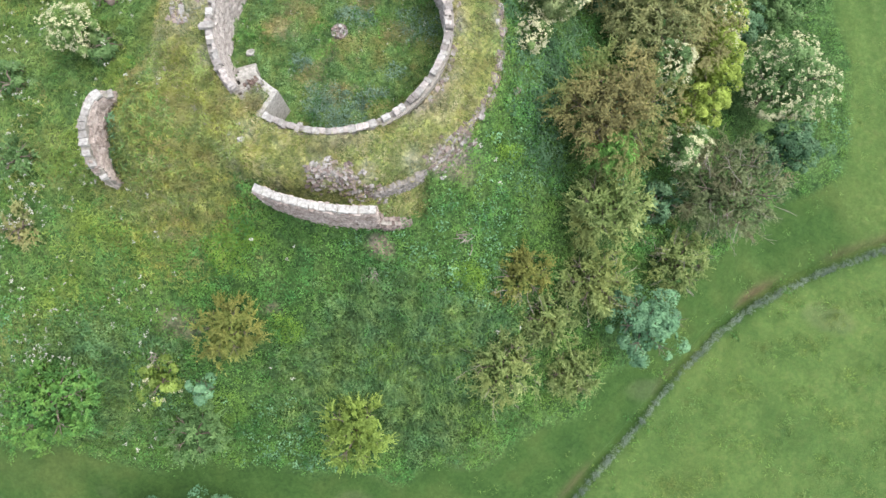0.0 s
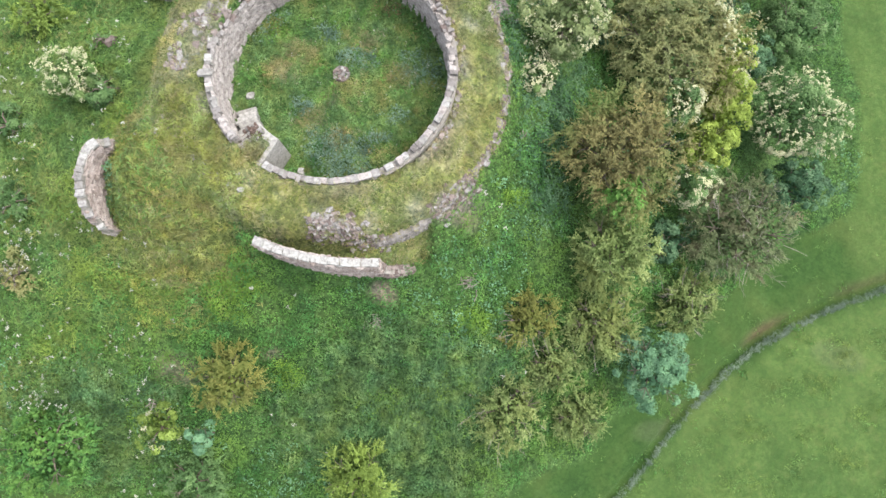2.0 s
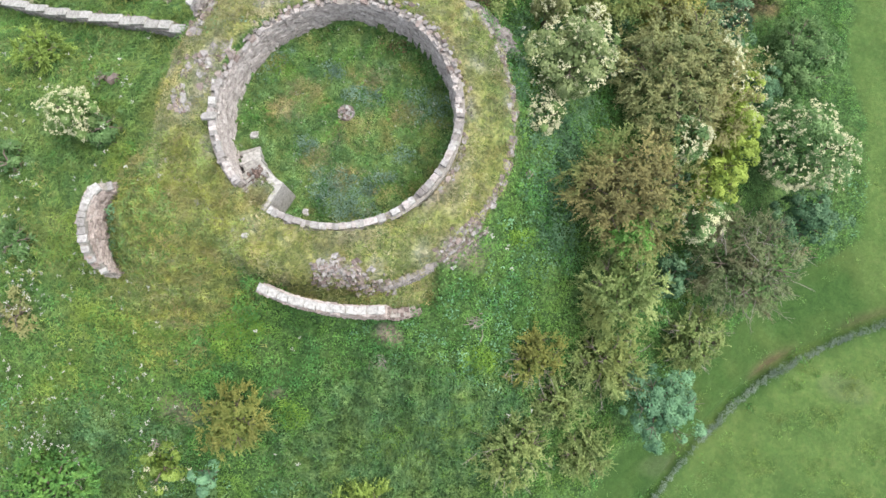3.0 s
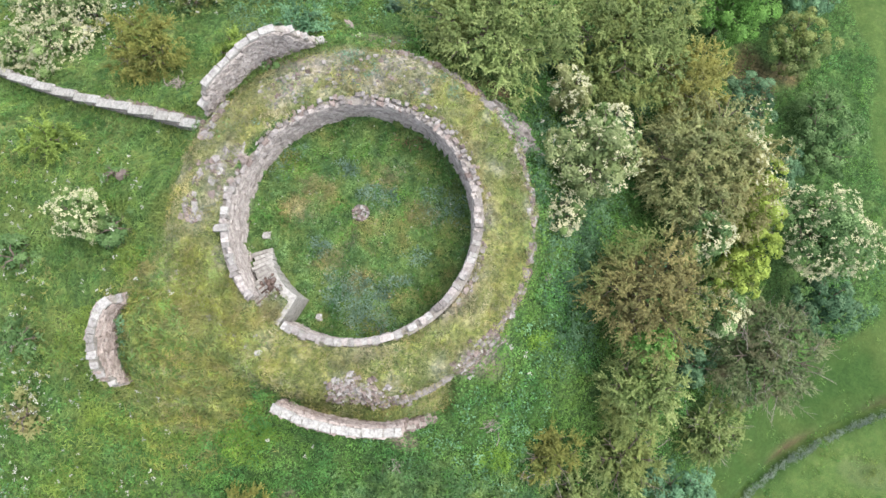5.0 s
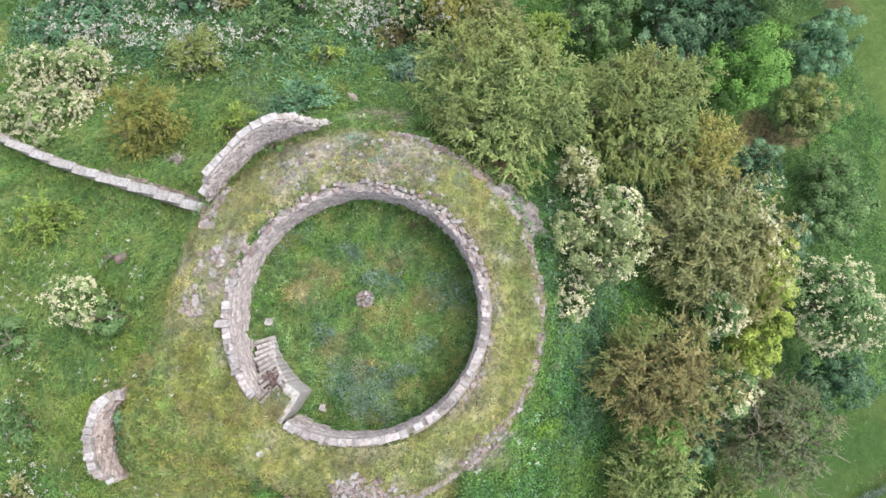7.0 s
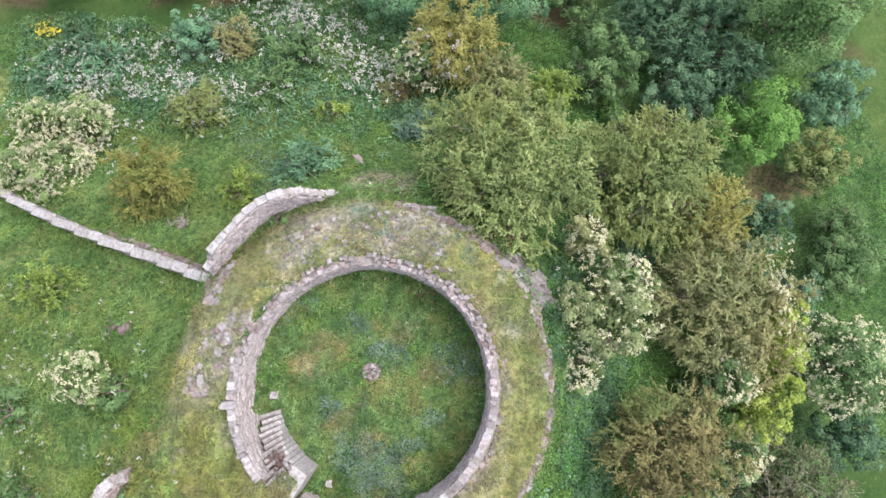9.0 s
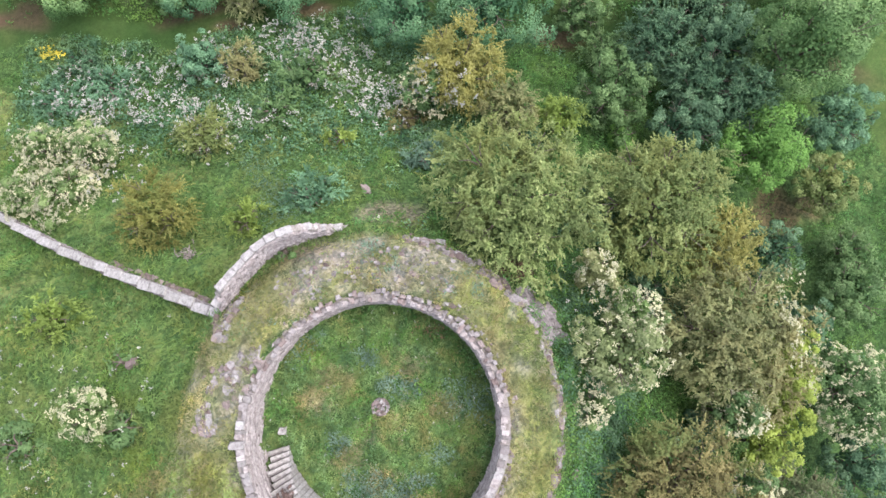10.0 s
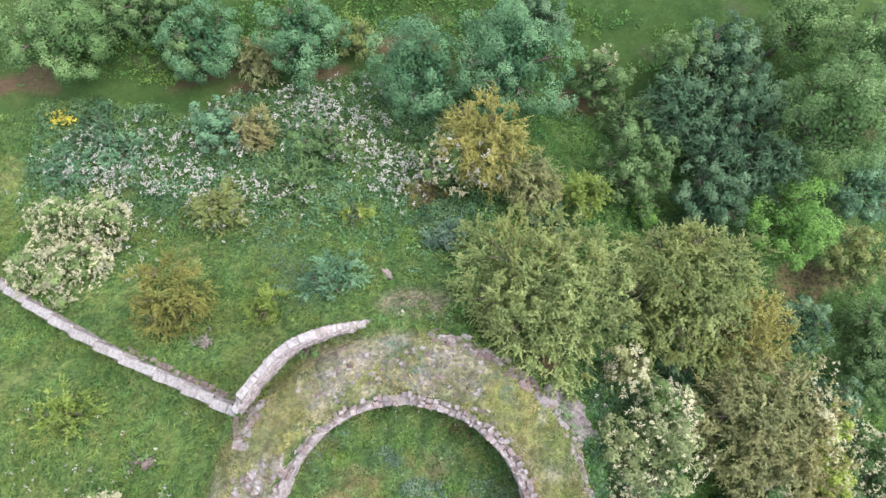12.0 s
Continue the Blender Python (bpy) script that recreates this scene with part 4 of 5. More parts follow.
def limbs(rng, R, H, lift, base_r):
    """Trunk and limbs from the foot up into a crown whose middle is at lift."""
    pieces = []
    top = max(lift * 0.75, 0.3)
    pts = [(0, 0, -0.3)]
    for k in range(1, 5):
        pts.append((rng.normal() * 0.05 * k * base_r * 4, rng.normal() * 0.05 * k * base_r * 4, top * k / 4))
    pieces.append(tube(pts, [base_r * (1.25 - 0.12 * k) for k in range(5)], 8))
    f = np.array(pts[-1])
    for k in range(6):
        a = k * 1.05 + rng.uniform(-0.3, 0.3)
        e = np.array([math.cos(a) * R * 0.5, math.sin(a) * R * 0.5, lift + H * rng.uniform(0.1, 0.45)])
        mid = (f + e) / 2 + np.array([0, 0, rng.uniform(-0.1, 0.25)])
        pieces.append(tube([f, mid, e], [base_r * 0.6, base_r * 0.36, base_r * 0.1], 5))
        for j in range(3):
            g = e + np.array([math.cos(a + j - 1) * R * 0.2, math.sin(a + j - 1) * R * 0.2, rng.uniform(0.0, 0.22) * H])
            pieces.append(tube([mid * 0.3 + e * 0.7, (e + g) / 2 + np.array([0, 0, 0.05]), g], [base_r * 0.2, base_r * 0.12, base_r * 0.04], 4))
    v, fcs = joined(pieces)
    return mesh("trunk", v, fcs, True)


def twigs(rng, R, H, n):
    """Bare twigs that stand out of a crown, each a mesh with two side shoots."""
    p, d = crown_points(rng, n, R * 0.85, H * 0.85, [], 0.3)
    for a, w in zip(p, d):
        w = unit(w + rng.normal(size=3) * 0.5)
        L = rng.uniform(0.6, 1.3) * min(1, R / 2.5)
        b = a + w * L
        pieces = [tube([a, (a + b) / 2 + rng.normal(size=3) * 0.06, b], [0.016, 0.011, 0.006], 3)]
        for k in (0.35, 0.6):
            c = a + w * L * k
            e = c + unit(w + rng.normal(size=3) * 0.7) * L * 0.45
            pieces.append(tube([c, e], [0.009, 0.005], 3))
        v, f = joined(pieces)
        yield mesh("twig", v, f)


def blossom(rng, R, H, n, lobes, size=(0.08, 0.17), centre=None, spread=None):
    """Flat heads of small petals over a crown."""
    p, d = crown_points(rng, int(n * 1.25), R * 1.04, H * 1.04, lobes, 0.08)
    if centre is not None:
        keep = np.sum((d - unit(np.array(centre, float))) ** 2, 1) < spread
        p, d = p[keep], d[keep]
    n = len(p)
    m = 9
    s = rng.uniform(*size, (n, 1, 1))
    nor = unit(d * 0.5 + np.array([0, 0, 0.8]))
    off = rng.normal(size=(n, m, 3))
    off -= nor[:, None] * np.sum(off * nor[:, None], 2, keepdims=True)
    pos = p[:, None] + nor[:, None] * 0.06 + off * s * 0.42
    up = np.broadcast_to(nor[:, None], pos.shape)
    return leaves_at(rng, pos.reshape(-1, 3), up.reshape(-1, 3), np.repeat(s.ravel(), m) * 0.55, 0.85, 0.85)


def woody(name, label, x, y, mid, R, kind, style, seed, tall=0.75, density=1.0, heads=0, head_kind="flower", bare=0, centre=None, spread=None, head_size=(0.08, 0.17), group="", category=""):
    """A tree or bush whose crown has its middle at height mid and the radius R."""
    rng = np.random.default_rng(seed)
    g = float(terrain(x, y))
    H = R * tall
    top = mid + H * 0.45
    H = max(H, 0.55 * (top - g))
    lift = max(top - H - g, H * 0.15)
    H = top - g - lift
    ob = tagged(new(name), label, category or ("tree" if name.endswith("tree") else "bush"), group)
    ob.matrix_basis = Matrix.Translation((x, y, g))
    part("trunk", limbs(rng, R, H, lift, 0.05 + 0.035 * R), BARK, ob)
    lobes = make_lobes(rng, 34)
    q, leaf_tone = crown(rng, R, H, style, lobes, density)
    c = soup("crown", q + np.array([0, 0, lift]), 4, leaf_tone)
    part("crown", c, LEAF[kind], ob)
    if heads:
        f = soup("blossom", blossom(rng, R, H, heads, lobes, head_size, centre=centre, spread=spread) + np.array([0, 0, lift]), 4)
        part("blossom", f, LEAF[head_kind], ob, "cream flower heads")
    if bare:
        for me in twigs(rng, R, H, bare):
            t = part("twig", me, TWIG, ob, "bare grey twig")
            t.location = (0, 0, lift)
    return ob


HAW = "spreading green hawthorn tree on the mound's flank"
PLANTS = [
    # name, label, x, y, mid, R, leaf, style, extras
    ("hawthorn_tree", HAW, 5.35, 8.35, 2.1, 4.0, "hawthorn", "spray", {"density": 1.3}),
    ("hawthorn_tree", "broad olive-green hawthorn tree beside another", 12.07, 8.86, -0.2, 4.25, "hawthorn", "spray", {}),
    ("hawthorn_tree", "olive-brown hawthorn tree with pale blossom at its edge", 15.5, 2.8, -1.0, 4.2, "olive", "spray", {"heads": 900, "centre": (1, 0.1, 0.5), "spread": 0.55, "head_size": (0.06, 0.13)}),
    ("hawthorn_tree", "large browned hawthorn tree with a green patch", 12.10, -3.3, 1.1, 3.25, "brown", "spray", {}),
    ("hawthorn_bush", "bright green young hawthorn growing against a brown one", 12.1, -5.1, 1.3, 1.05, "lime", "spray", {}),
    ("elder_bush", "elder bush in cream flower beside the ruin", 8.9, 5.4, 1.2, 1.0, "olive", "clump", {"heads": 70, "tall": 1.2}),
    ("elder_bush", "elder bush in full cream flower beside the ruin", 9.55, 2.2, 1.6, 2.05, "elderpale", "clump", {"heads": 170, "tall": 1.1, "head_size": (0.06, 0.13)}),
    ("elder_bush", "elder bush in cream flower beside the ruin", 10.6, 3.75, 1.0, 1.3, "elder", "clump", {"heads": 190, "tall": 1.1, "head_size": (0.06, 0.13)}),
    ("elder_bush", "small elder bush thick with white flowers", 8.5, -0.05, 0.3, 0.95, "elder", "clump", {"heads": 130, "head_size": (0.07, 0.15)}),
    ("laburnum_tree", "narrow bright yellow-green tree among hawthorns", 18.3, 0.5, -1.3, 1.5, "bright", "clump", {"tall": 1.0}),
    ("laburnum_tree", "narrow bright yellow-green tree among hawthorns", 17.2, -2.1, -1.9, 1.35, "bright", "clump", {"tall": 1.0}),
    ("laburnum_tree", "narrow bright yellow-green tree among hawthorns", 19.0, 2.6, -2.4, 1.1, "bright", "clump", {"tall": 1.0}),
    ("elder_tree", "round elder tree covered in cream blossom", 22.45, 0.1, -3.4, 2.75, "green", "clump", {"heads": 600, "head_size": (0.06, 0.15)}),
    ("thorn_tree", "dull olive thorn tree with many bare grey twigs", 19.0, -5.9, -3.6, 3.2, "thorn", "spray", {"density": 0.6, "bare": 60}),
    ("holly_tree", "dark blue-green tree beside the blossoming elder", 22.7, -3.4, -4.3, 1.9, "dark", "clump", {}),
    ("elder_bush", "small elder bush in white flower between trees", 16.4, -4.0, -2.8, 1.3, "green", "clump", {"heads": 110}),
    ("hawthorn_bush", "light green hawthorn bush on the slope", 12.1, -7.2, -1.3, 2.3, "hawthorn", "spray", {}),
    ("hawthorn_bush", "green hawthorn bush with bare twigs", 16.44, -9.52, -4.9, 1.94, "hawthorn", "spray", {"bare": 20}),
    ("hawthorn_bush", "olive hawthorn bush on the slope", 11.80, -10.56, -3.6, 2.23, "hawthorn", "spray", {"bare": 12}),
    ("hawthorn_bush", "olive hawthorn bush on the slope", 8.3, -10.3, -3.1, 1.7, "amber", "spray", {"density": 0.7, "bare": 12}),
    ("hawthorn_bush", "pale green hawthorn bush on the slope", 7.4, -14.6, -4.4, 2.2, "hawthorn", "spray", {"density": 0.8, "bare": 14}),
    ("hawthorn_bush", "pale green hawthorn bush on the slope", 10.93, -14.93, -5.5, 1.73, "hawthorn", "spray", {}),
    ("hawthorn_bush", "pale green hawthorn bush on the slope", 9.5, -12.4, -4.3, 1.6, "hawthorn", "spray", {}),
    ("ash_tree", "young blue-green ash tree above the ditch", 14.3, -12.7, -3.0, 2.3, "teal", "clump", {}),
    ("hawthorn_bush", "rounded yellowish hawthorn bush", -5.0, -13.0, -1.3, 1.75, "amber", "spray", {"tall": 0.8}),
    ("privet_bush", "pale yellow flowering bush", -8.4, -15.1, -3.3, 1.2, "yellow", "clump", {"tall": 0.6, "heads": 14}),
    ("hawthorn_bush", "rounded bright yellow-green bush near the path", 0.4, -17.6, -3.9, 2.05, "yellow", "spray", {"tall": 0.8}),
    ("ash_sapling", "small blue-green ash sapling", -6.4, -15.5, -2.4, 0.7, "teal", "clump", {}),
    ("ash_tree", "blue-green ash tree beside the path", -9.9, -22.6, -4.2, 2.4, "teal", "clump", {}),
    ("ash_tree", "blue-green ash tree beside the path", -6.6, -22.6, -4.8, 2.4, "teal", "clump", {}),
    ("elder_bush", "elder bush with cream flowers in the meadow", -11.3, -0.1, 1.3, 1.3, "elder", "clump", {"heads": 170, "head_size": (0.06, 0.14)}),
    ("bramble_bush", "dark green bramble bush beside the elder", -10.0, -0.8, 0.2, 1.2, "green", "clump", {"tall": 0.6}),
    ("willow_bush", "large pale green bush at the slope's foot", -13.4, -16.0, -3.0, 2.7, "nettle", "spray", {"tall": 0.4}),
    ("bramble_bush", "dull green bramble bush near the path", -7.2, -17.6, -4.2, 1.6, "green", "spray", {"tall": 0.5}),
    ("elder_tree", "elder tree covered in cream blossom behind the wall", -18.85, 12.8, -5.2, 1.35, "elder", "clump", {"heads": 230, "head_size": (0.06, 0.15)}),
    ("elder_tree", "elder tree covered in cream blossom behind the wall", -16.05, 12.75, -5.2, 1.70, "elder", "clump", {"heads": 380, "head_size": (0.06, 0.15)}),
    ("elder_tree", "elder tree covered in cream blossom behind the wall", -17.0, 10.1, -5.2, 2.00, "elder", "clump", {"heads": 560, "head_size": (0.06, 0.15)}),
    ("elder_tree", "elder tree covered in cream blossom behind the wall", -19.1, 10.2, -5.2, 1.50, "elder", "clump", {"heads": 340, "head_size": (0.06, 0.15)}),
    ("thorn_bush", "orange-tinged olive thorn bush behind the wall", -10.7, 8.5, -1.1, 2.1, "amber", "spray", {}),
    ("broom_bush", "small yellow-green bush on the bank", -6.3, 8.0, -1.2, 1.05, "yellow", "spray", {}),
    ("juniper_bush", "low dark blue-green bush beside the ruin", -3.3, 9.1, -1.4, 1.6, "teal", "spray", {"tall": 0.6}),
    ("hawthorn_bush", "olive hawthorn bush among white flowers", -9.76, 13.07, -4.5, 1.69, "hawthorn", "spray", {}),
    ("golden_tree", "golden-leaved tree with white blossom beside it", 3.4, 16.0, -1.6, 2.6, "gold", "spray", {"tall": 0.9, "heads": 160, "head_kind": "white", "centre": (-0.5, -0.75, 0.45), "spread": 0.6}),
    ("elder_bush", "elder bush in white flower under a golden tree", 1.8, 15.2, -2.6, 1.7, "green", "clump", {"heads": 170}),
    ("ash_tree", "large pale green ash tree beside the far path", 0.26, 20.51, -2.9, 3.04, "ash", "tuft", {"tall": 0.9}),
    ("ash_tree", "large pale green ash tree beside the far path", 5.0, 21.2, -3.6, 3.9, "ash", "tuft", {"tall": 0.9}),
    ("ash_tree", "pale green ash tree beside the far path", -6.4, 23.6, -5.4, 2.9, "ash", "tuft", {"tall": 0.9}),
    ("ash_tree", "pale green ash tree beside the far path", -12.0, 23.6, -6.2, 2.8, "ash", "tuft", {"tall": 0.9}),
    ("ash_tree", "small blue-green ash tree among flowers", -11.0, 18.2, -6.3, 1.8, "teal", "clump", {"tall": 0.9}),
    ("oak_tree", "broad dark green tree beyond the far path", -20.0, 23.8, -5.2, 3.8, "oak", "tuft", {}),
    ("oak_tree", "broad dark green tree beyond the far path", -15.6, 26.2, -6.2, 3.4, "green", "clump", {}),
    ("hawthorn_tree", "olive hawthorn among ash trees", -8.9, 22.6, -6.9, 1.7, "olive", "spray", {}),
    ("hawthorn_tree", "olive hawthorn among ash trees", -3.6, 23.9, -7.0, 1.4, "hawthorn", "spray", {}),
    ("hazel_bush", "mid-green hazel bush beside the far path", 10.3, 21.0, -5.9, 1.9, "green", "clump", {}),
    ("hazel_bush", "mid-green hazel bush beside the far path", 11.7, 18.7, -6.0, 1.5, "green", "spray", {}),
    ("hazel_bush", "dark green bush behind the ash trees", 7.0, 24.9, -5.8, 2.0, "dark", "clump", {}),
    ("hazel_bush", "light green bush between ash trees", -13.2, 22.8, -6.8, 1.6, "green", "clump", {}),
    ("hawthorn_tree", "olive-green tree at the wood's edge", 22.9, 10.8, -5.2, 2.0, "hawthorn", "clump", {}),
    ("hawthorn_bush", "olive bush under the golden tree", 5.80, 14.12, -2.4, 1.76, "olive", "spray", {}),
    ("hawthorn_bush", "yellowish hawthorn bush on the slope", 8.3, 13.6, -2.5, 1.3, "yellow", "spray", {}),
    ("thorn_bush", "brown thorn bush among white flowers", 0.6, 13.9, -4.2, 1.1, "brown", "spray", {"density": 0.7}),
    ("sallow_bush", "light green bush among white flowers", -4.8, 16.8, -4.7, 1.6, "green", "clump", {"tall": 0.5}),
    ("thorn_bush", "olive thorn bush among white flowers", -8.8, 17.8, -6.3, 1.5, "olive", "spray", {}),
    ("oak_tree", "dark green tree at the mound's foot", 23.6, 5.2, -5.2, 2.3, "green", "clump", {"tall": 0.95}),
    ("elder_bush", "elder bush in white flower against a brown hawthorn", 15.29, -0.59, -0.6, 1.24, "green", "clump", {"heads": 130}),
    ("hawthorn_tree", "golden-green hawthorn at the edge of the group", 15.3, 7.0, -0.9, 2.1, "gold", "spray", {}),
    ("sallow_bush", "low yellow-green bush in the meadow grass", -14.2, 3.6, -0.8, 1.35, "yellow", "spray", {"tall": 0.4}),
    ("bramble_bush", "low green bush in the meadow grass", -14.3, -8.4, -1.4, 1.1, "olive", "spray", {"tall": 0.4, "density": 0.7}),
    ("bramble_bush", "dark green bush on the west slope", -15.2, -1.6, -1.2, 1.3, "green", "clump", {"tall": 0.5}),
    ("bramble_bush", "grey-green bush on the west slope", -14.6, -5.2, -1.2, 1.2, "green", "spray", {"tall": 0.4, "density": 0.8}),
    ("bramble_bush", "dark weeds around a weathered boulder", -10.65, 1.75, -0.3, 0.7, "green", "spray", {"tall": 0.4}),
    ("bramble_bush", "low dark bush against the curved wall", -3.75, 6.1, 1.3, 0.5, "green", "clump", {"tall": 0.6}),
    ("hazel_tree", "dull green tree on the mound's foot", 11.4, 15.5, -4.1, 2.5, "green", "clump", {"tall": 1.0}),
    ("hazel_bush", "light green shoots under a dull green tree", 12.0, 13.3, -5.2, 0.9, "lime", "clump", {}),
    ("oak_tree", "feathery dark green tree in a dense group", 14.2, 18.8, -4.0, 2.2, "dark", "spray", {"tall": 1.0}),
    ("oak_tree", "dull green tree with pale shoots in a dense group", 15.0, 13.6, -3.6, 2.1, "dark", "clump", {"tall": 0.9}),
    ("oak_tree", "feathery dark green tree in a dense group", 16.3, 16.3, -3.7, 2.1, "dark", "spray", {"tall": 1.0}),
    ("oak_tree", "feathery dark green tree in a dense group", 18.2, 15.2, -3.0, 1.9, "dark", "spray", {"tall": 1.0}),
    ("oak_tree", "dark green tree behind taller ones", 16.8, 21.6, -4.2, 2.7, "dark", "clump", {}),
    ("oak_tree", "tall broad mid-green oak over the dense group", 20.7, 17.3, 0.2, 3.3, "oak", "tuft", {"tall": 0.9}),
    ("oak_tree", "broad mid-green oak beside a taller one", 24.2, 21.0, -1.8, 3.4, "oak", "tuft", {"tall": 0.9}),
    ("oak_tree", "mid-green oak behind the dense group", 21.0, 23.6, -3.4, 2.9, "oak", "tuft", {}),
    ("maple_tree", "bright lime-green round tree before dark trees", 19.0, 12.4, -3.0, 2.4, "lime", "tuft", {"tall": 0.95}),
    ("oak_tree", "blue-green tree at the wood's edge", 24.3, 14.6, -5.4, 2.3, "teal", "clump", {}),
    ("elder_bush", "small elder bush in white flower beside the far path", 10.6, 22.4, -6.6, 0.9, "green", "clump", {"heads": 70}),
    ("laburnum_tree", "narrow bright yellow-green tree among hawthorns", 17.9, -0.8, -1.6, 1.2, "bright", "clump", {"tall": 1.0}),
    ("holly_tree", "dark blue-green tree in the shade of hawthorns", 19.6, 7.4, -5.2, 1.8, "dark", "clump", {"tall": 1.0}),
    ("holly_tree", "dark green tree in the shade of hawthorns", 20.6, 3.4, -5.4, 1.9, "dark", "clump", {"tall": 1.0}),
    ("hawthorn_bush", "dark green thorn bush beyond the hawthorns", 24.6, 7.6, -7.2, 1.7, "green", "spray", {}),
    ("bramble_bush", "dark bramble bush under the hawthorn branches", 9.4, 8.4, -2.4, 1.6, "dark", "clump", {}),
    ("bramble_bush", "dark bramble bush under the hawthorn branches", 12.2, 4.4, -3.0, 1.8, "dark", "clump", {}),
    ("bramble_bush", "dark bramble bush under the hawthorn branches", 14.6, -1.6, -3.8, 1.6, "dark", "clump", {}),
    ("bramble_bush", "dark bramble bush beneath thorn trees", 15.6, -6.4, -5.0, 1.6, "dark", "clump", {}),
    ("sallow_bush", "low yellow-green bush beside the mugwort", -2.6, 12.6, -3.9, 1.0, "yellow", "spray", {"tall": 0.6}),
    ("sallow_bush", "light green bush among white flowers", -6.2, 14.4, -4.4, 1.3, "green", "spray", {"tall": 0.6}),
    ("mugwort_bush", "blue-grey mugwort bush on the north slope", 1.6, 11.2, -3.0, 1.3, "grey", "spray", {"tall": 0.5}),
    ("bramble_bush", "dark bramble bush under the golden tree", 6.8, 12.4, -4.0, 1.5, "dark", "clump", {"tall": 0.6}),
    ("bramble_bush", "dark teal thicket on the west slope", -16.4, 17.0, -7.2, 1.5, "teal", "spray", {"tall": 0.4}),
    ("oak_tree", "dark green tree in the middle of a dense group", 17.6, 18.7, -3.2, 2.3, "dark", "clump", {"tall": 0.9}),
    ("oak_tree", "mid-green tree beside the far path", 14.6, 21.8, -4.6, 2.0, "green", "clump", {"tall": 0.9}),
    ("bramble_bush", "dark teal thicket on the west slope", -19.4, 16.2, -7.6, 1.6, "teal", "spray", {"tall": 0.4}),
    ("bramble_bush", "dark green thicket on the west slope", -18.6, 18.6, -8.0, 1.5, "dark", "spray", {"tall": 0.4}),
]
for k, (name, label, x, y, mid, R, kind, style, extra) in enumerate(PLANTS):
    woody(name, label, x, y, mid, R, kind, style, 100 + k, **extra)


# ---- low growth ----
def scatter(rng, n, box, weight):
    x = rng.uniform(box[0], box[1], n)
    y = rng.uniform(box[2], box[3], n)
    keep = rng.random(n) < weight(x, y)
    return x[keep], y[keep]


def polar(x, y):
    return np.hypot(x - CX, y - CY), np.degrees(np.arctan2(y - CY, x - CX)) % 360


def rough(x, y):
    """1 where the growth is rough, 0 on mown grass."""
    r, a = polar(x, y)
    return sm(0.1, -0.4, r - edge_radius(np.radians(a)) + 0.35 * wave(x, y, 1.2, 3))


def in_court(x, y):
    r, a = polar(x, y)
    stair = (r > 3.55) & (a > 195) & (a < 240)
    return ((np.hypot(x - KX, y - KY) < 4.6) & ~stair).astype(float)


def on_bank(x, y):
    r, a = polar(x, y)
    ring_part = ((np.hypot(x - KX, y - KY) > 4.97) & (r < 7.3)).astype(float)
    spur = (np.exp(-((((x + 6.9) / 3.2) ** 2 + ((y + 5.4) / 3.6) ** 2) ** 1.5)) > 0.35) & (r > 5.05)
    return np.maximum(np.maximum(ring_part, spur.astype(float)), (shelf(x, y) > 0.5).astype(float))


def turf(x, y):
    """Bank ground that is not bare grit."""
    m = masks(x, y)
    return on_bank(x, y) * (1 - 0.85 * m["grit"]) * (1 - 0.7 * m["soil"])


def west_meadow(x, y):
    """Grassy ground on the mound's gentle side."""
    r, a = polar(x, y)
    w = np.interp(a, [62, 80, 120, 135, 160, 200, 222, 240], [0, 0.85, 0.95, 1, 1, 1, 0.6, 0])
    return np.where(r > 7.3, w, 0) * rough(x, y) * (1 - 0.8 * masks(x, y)["soil"])


def open_ground(x, y):
    """0 in the deep shade under wide crowns, where little grows."""
    k = np.ones(np.shape(x))
    for p in PLANTS:
        if p[5] > 1.4:
            k *= np.where(np.hypot(x - p[2], y - p[3]) < p[5] * 0.72, 0.08, 1.0)
    return k


def flank(x, y):
    r, a = polar(x, y)
    return np.where(r > 7.25, 1 - np.clip(west_meadow(x, y), 0, 1), 0) * rough(x, y) * open_ground(x, y) * (1 - on_bank(x, y)) * (1 - 0.85 * masks(x, y)["red"]) * (1 - 0.8 * masks(x, y)["soil"]) * np.where((r > 18) & ((a < 38) | (a > 340)), 0.35, 1.0)


def tuft_mesh(rng, x, y, per, spread, height, size, aspect, flat, lean=0.5):
    """per leaves on each plant at x, y."""
    n = len(x)
    z = terrain(x, y)
    h = (height[0] + (height[1] - height[0]) * rng.random(n)) * np.clip(0.75 + 0.6 * wave(x, y, 4.2, 7), 0.25, 1.4)
    p = np.stack([x, y, z], 1)[:, None] + np.zeros((n, per, 3))
    lift = rng.random((n, per)) ** 0.7
    o = rng.normal(size=(n, per, 2)) * spread
    p[..., :2] += o
    p[..., 2] += lift * h[:, None] * np.exp(-(np.sum(o**2, 2)) / (2 * (spread * 1.6) ** 2))
    up = np.zeros((n, per, 3))
    up[..., 2] = 1
    up[..., :2] = o / spread * lean
    L = rng.uniform(*size, n * per)
    return leaves_at(rng, p.reshape(-1, 3), unit(up.reshape(-1, 3)), L, aspect, flat)


def cover(name, label, category, material, quads):
    q = np.concatenate(quads)
    x, y = q[:, 0, 0], q[:, 0, 1]
    r = np.random.default_rng(len(q))
    seed = len(label)
    leaf_tone = np.clip(0.35 + 0.16 * wave(x, y, 2.4, seed) + 0.13 * wave(x, y, 7.0, seed + 1) + 0.07 * r.normal(size=len(q)), 0, 0.7)
    tagged(new(name, soup(name, q, 4, leaf_tone)), label, category, kind="stuff").data.materials.append(LEAF[material])


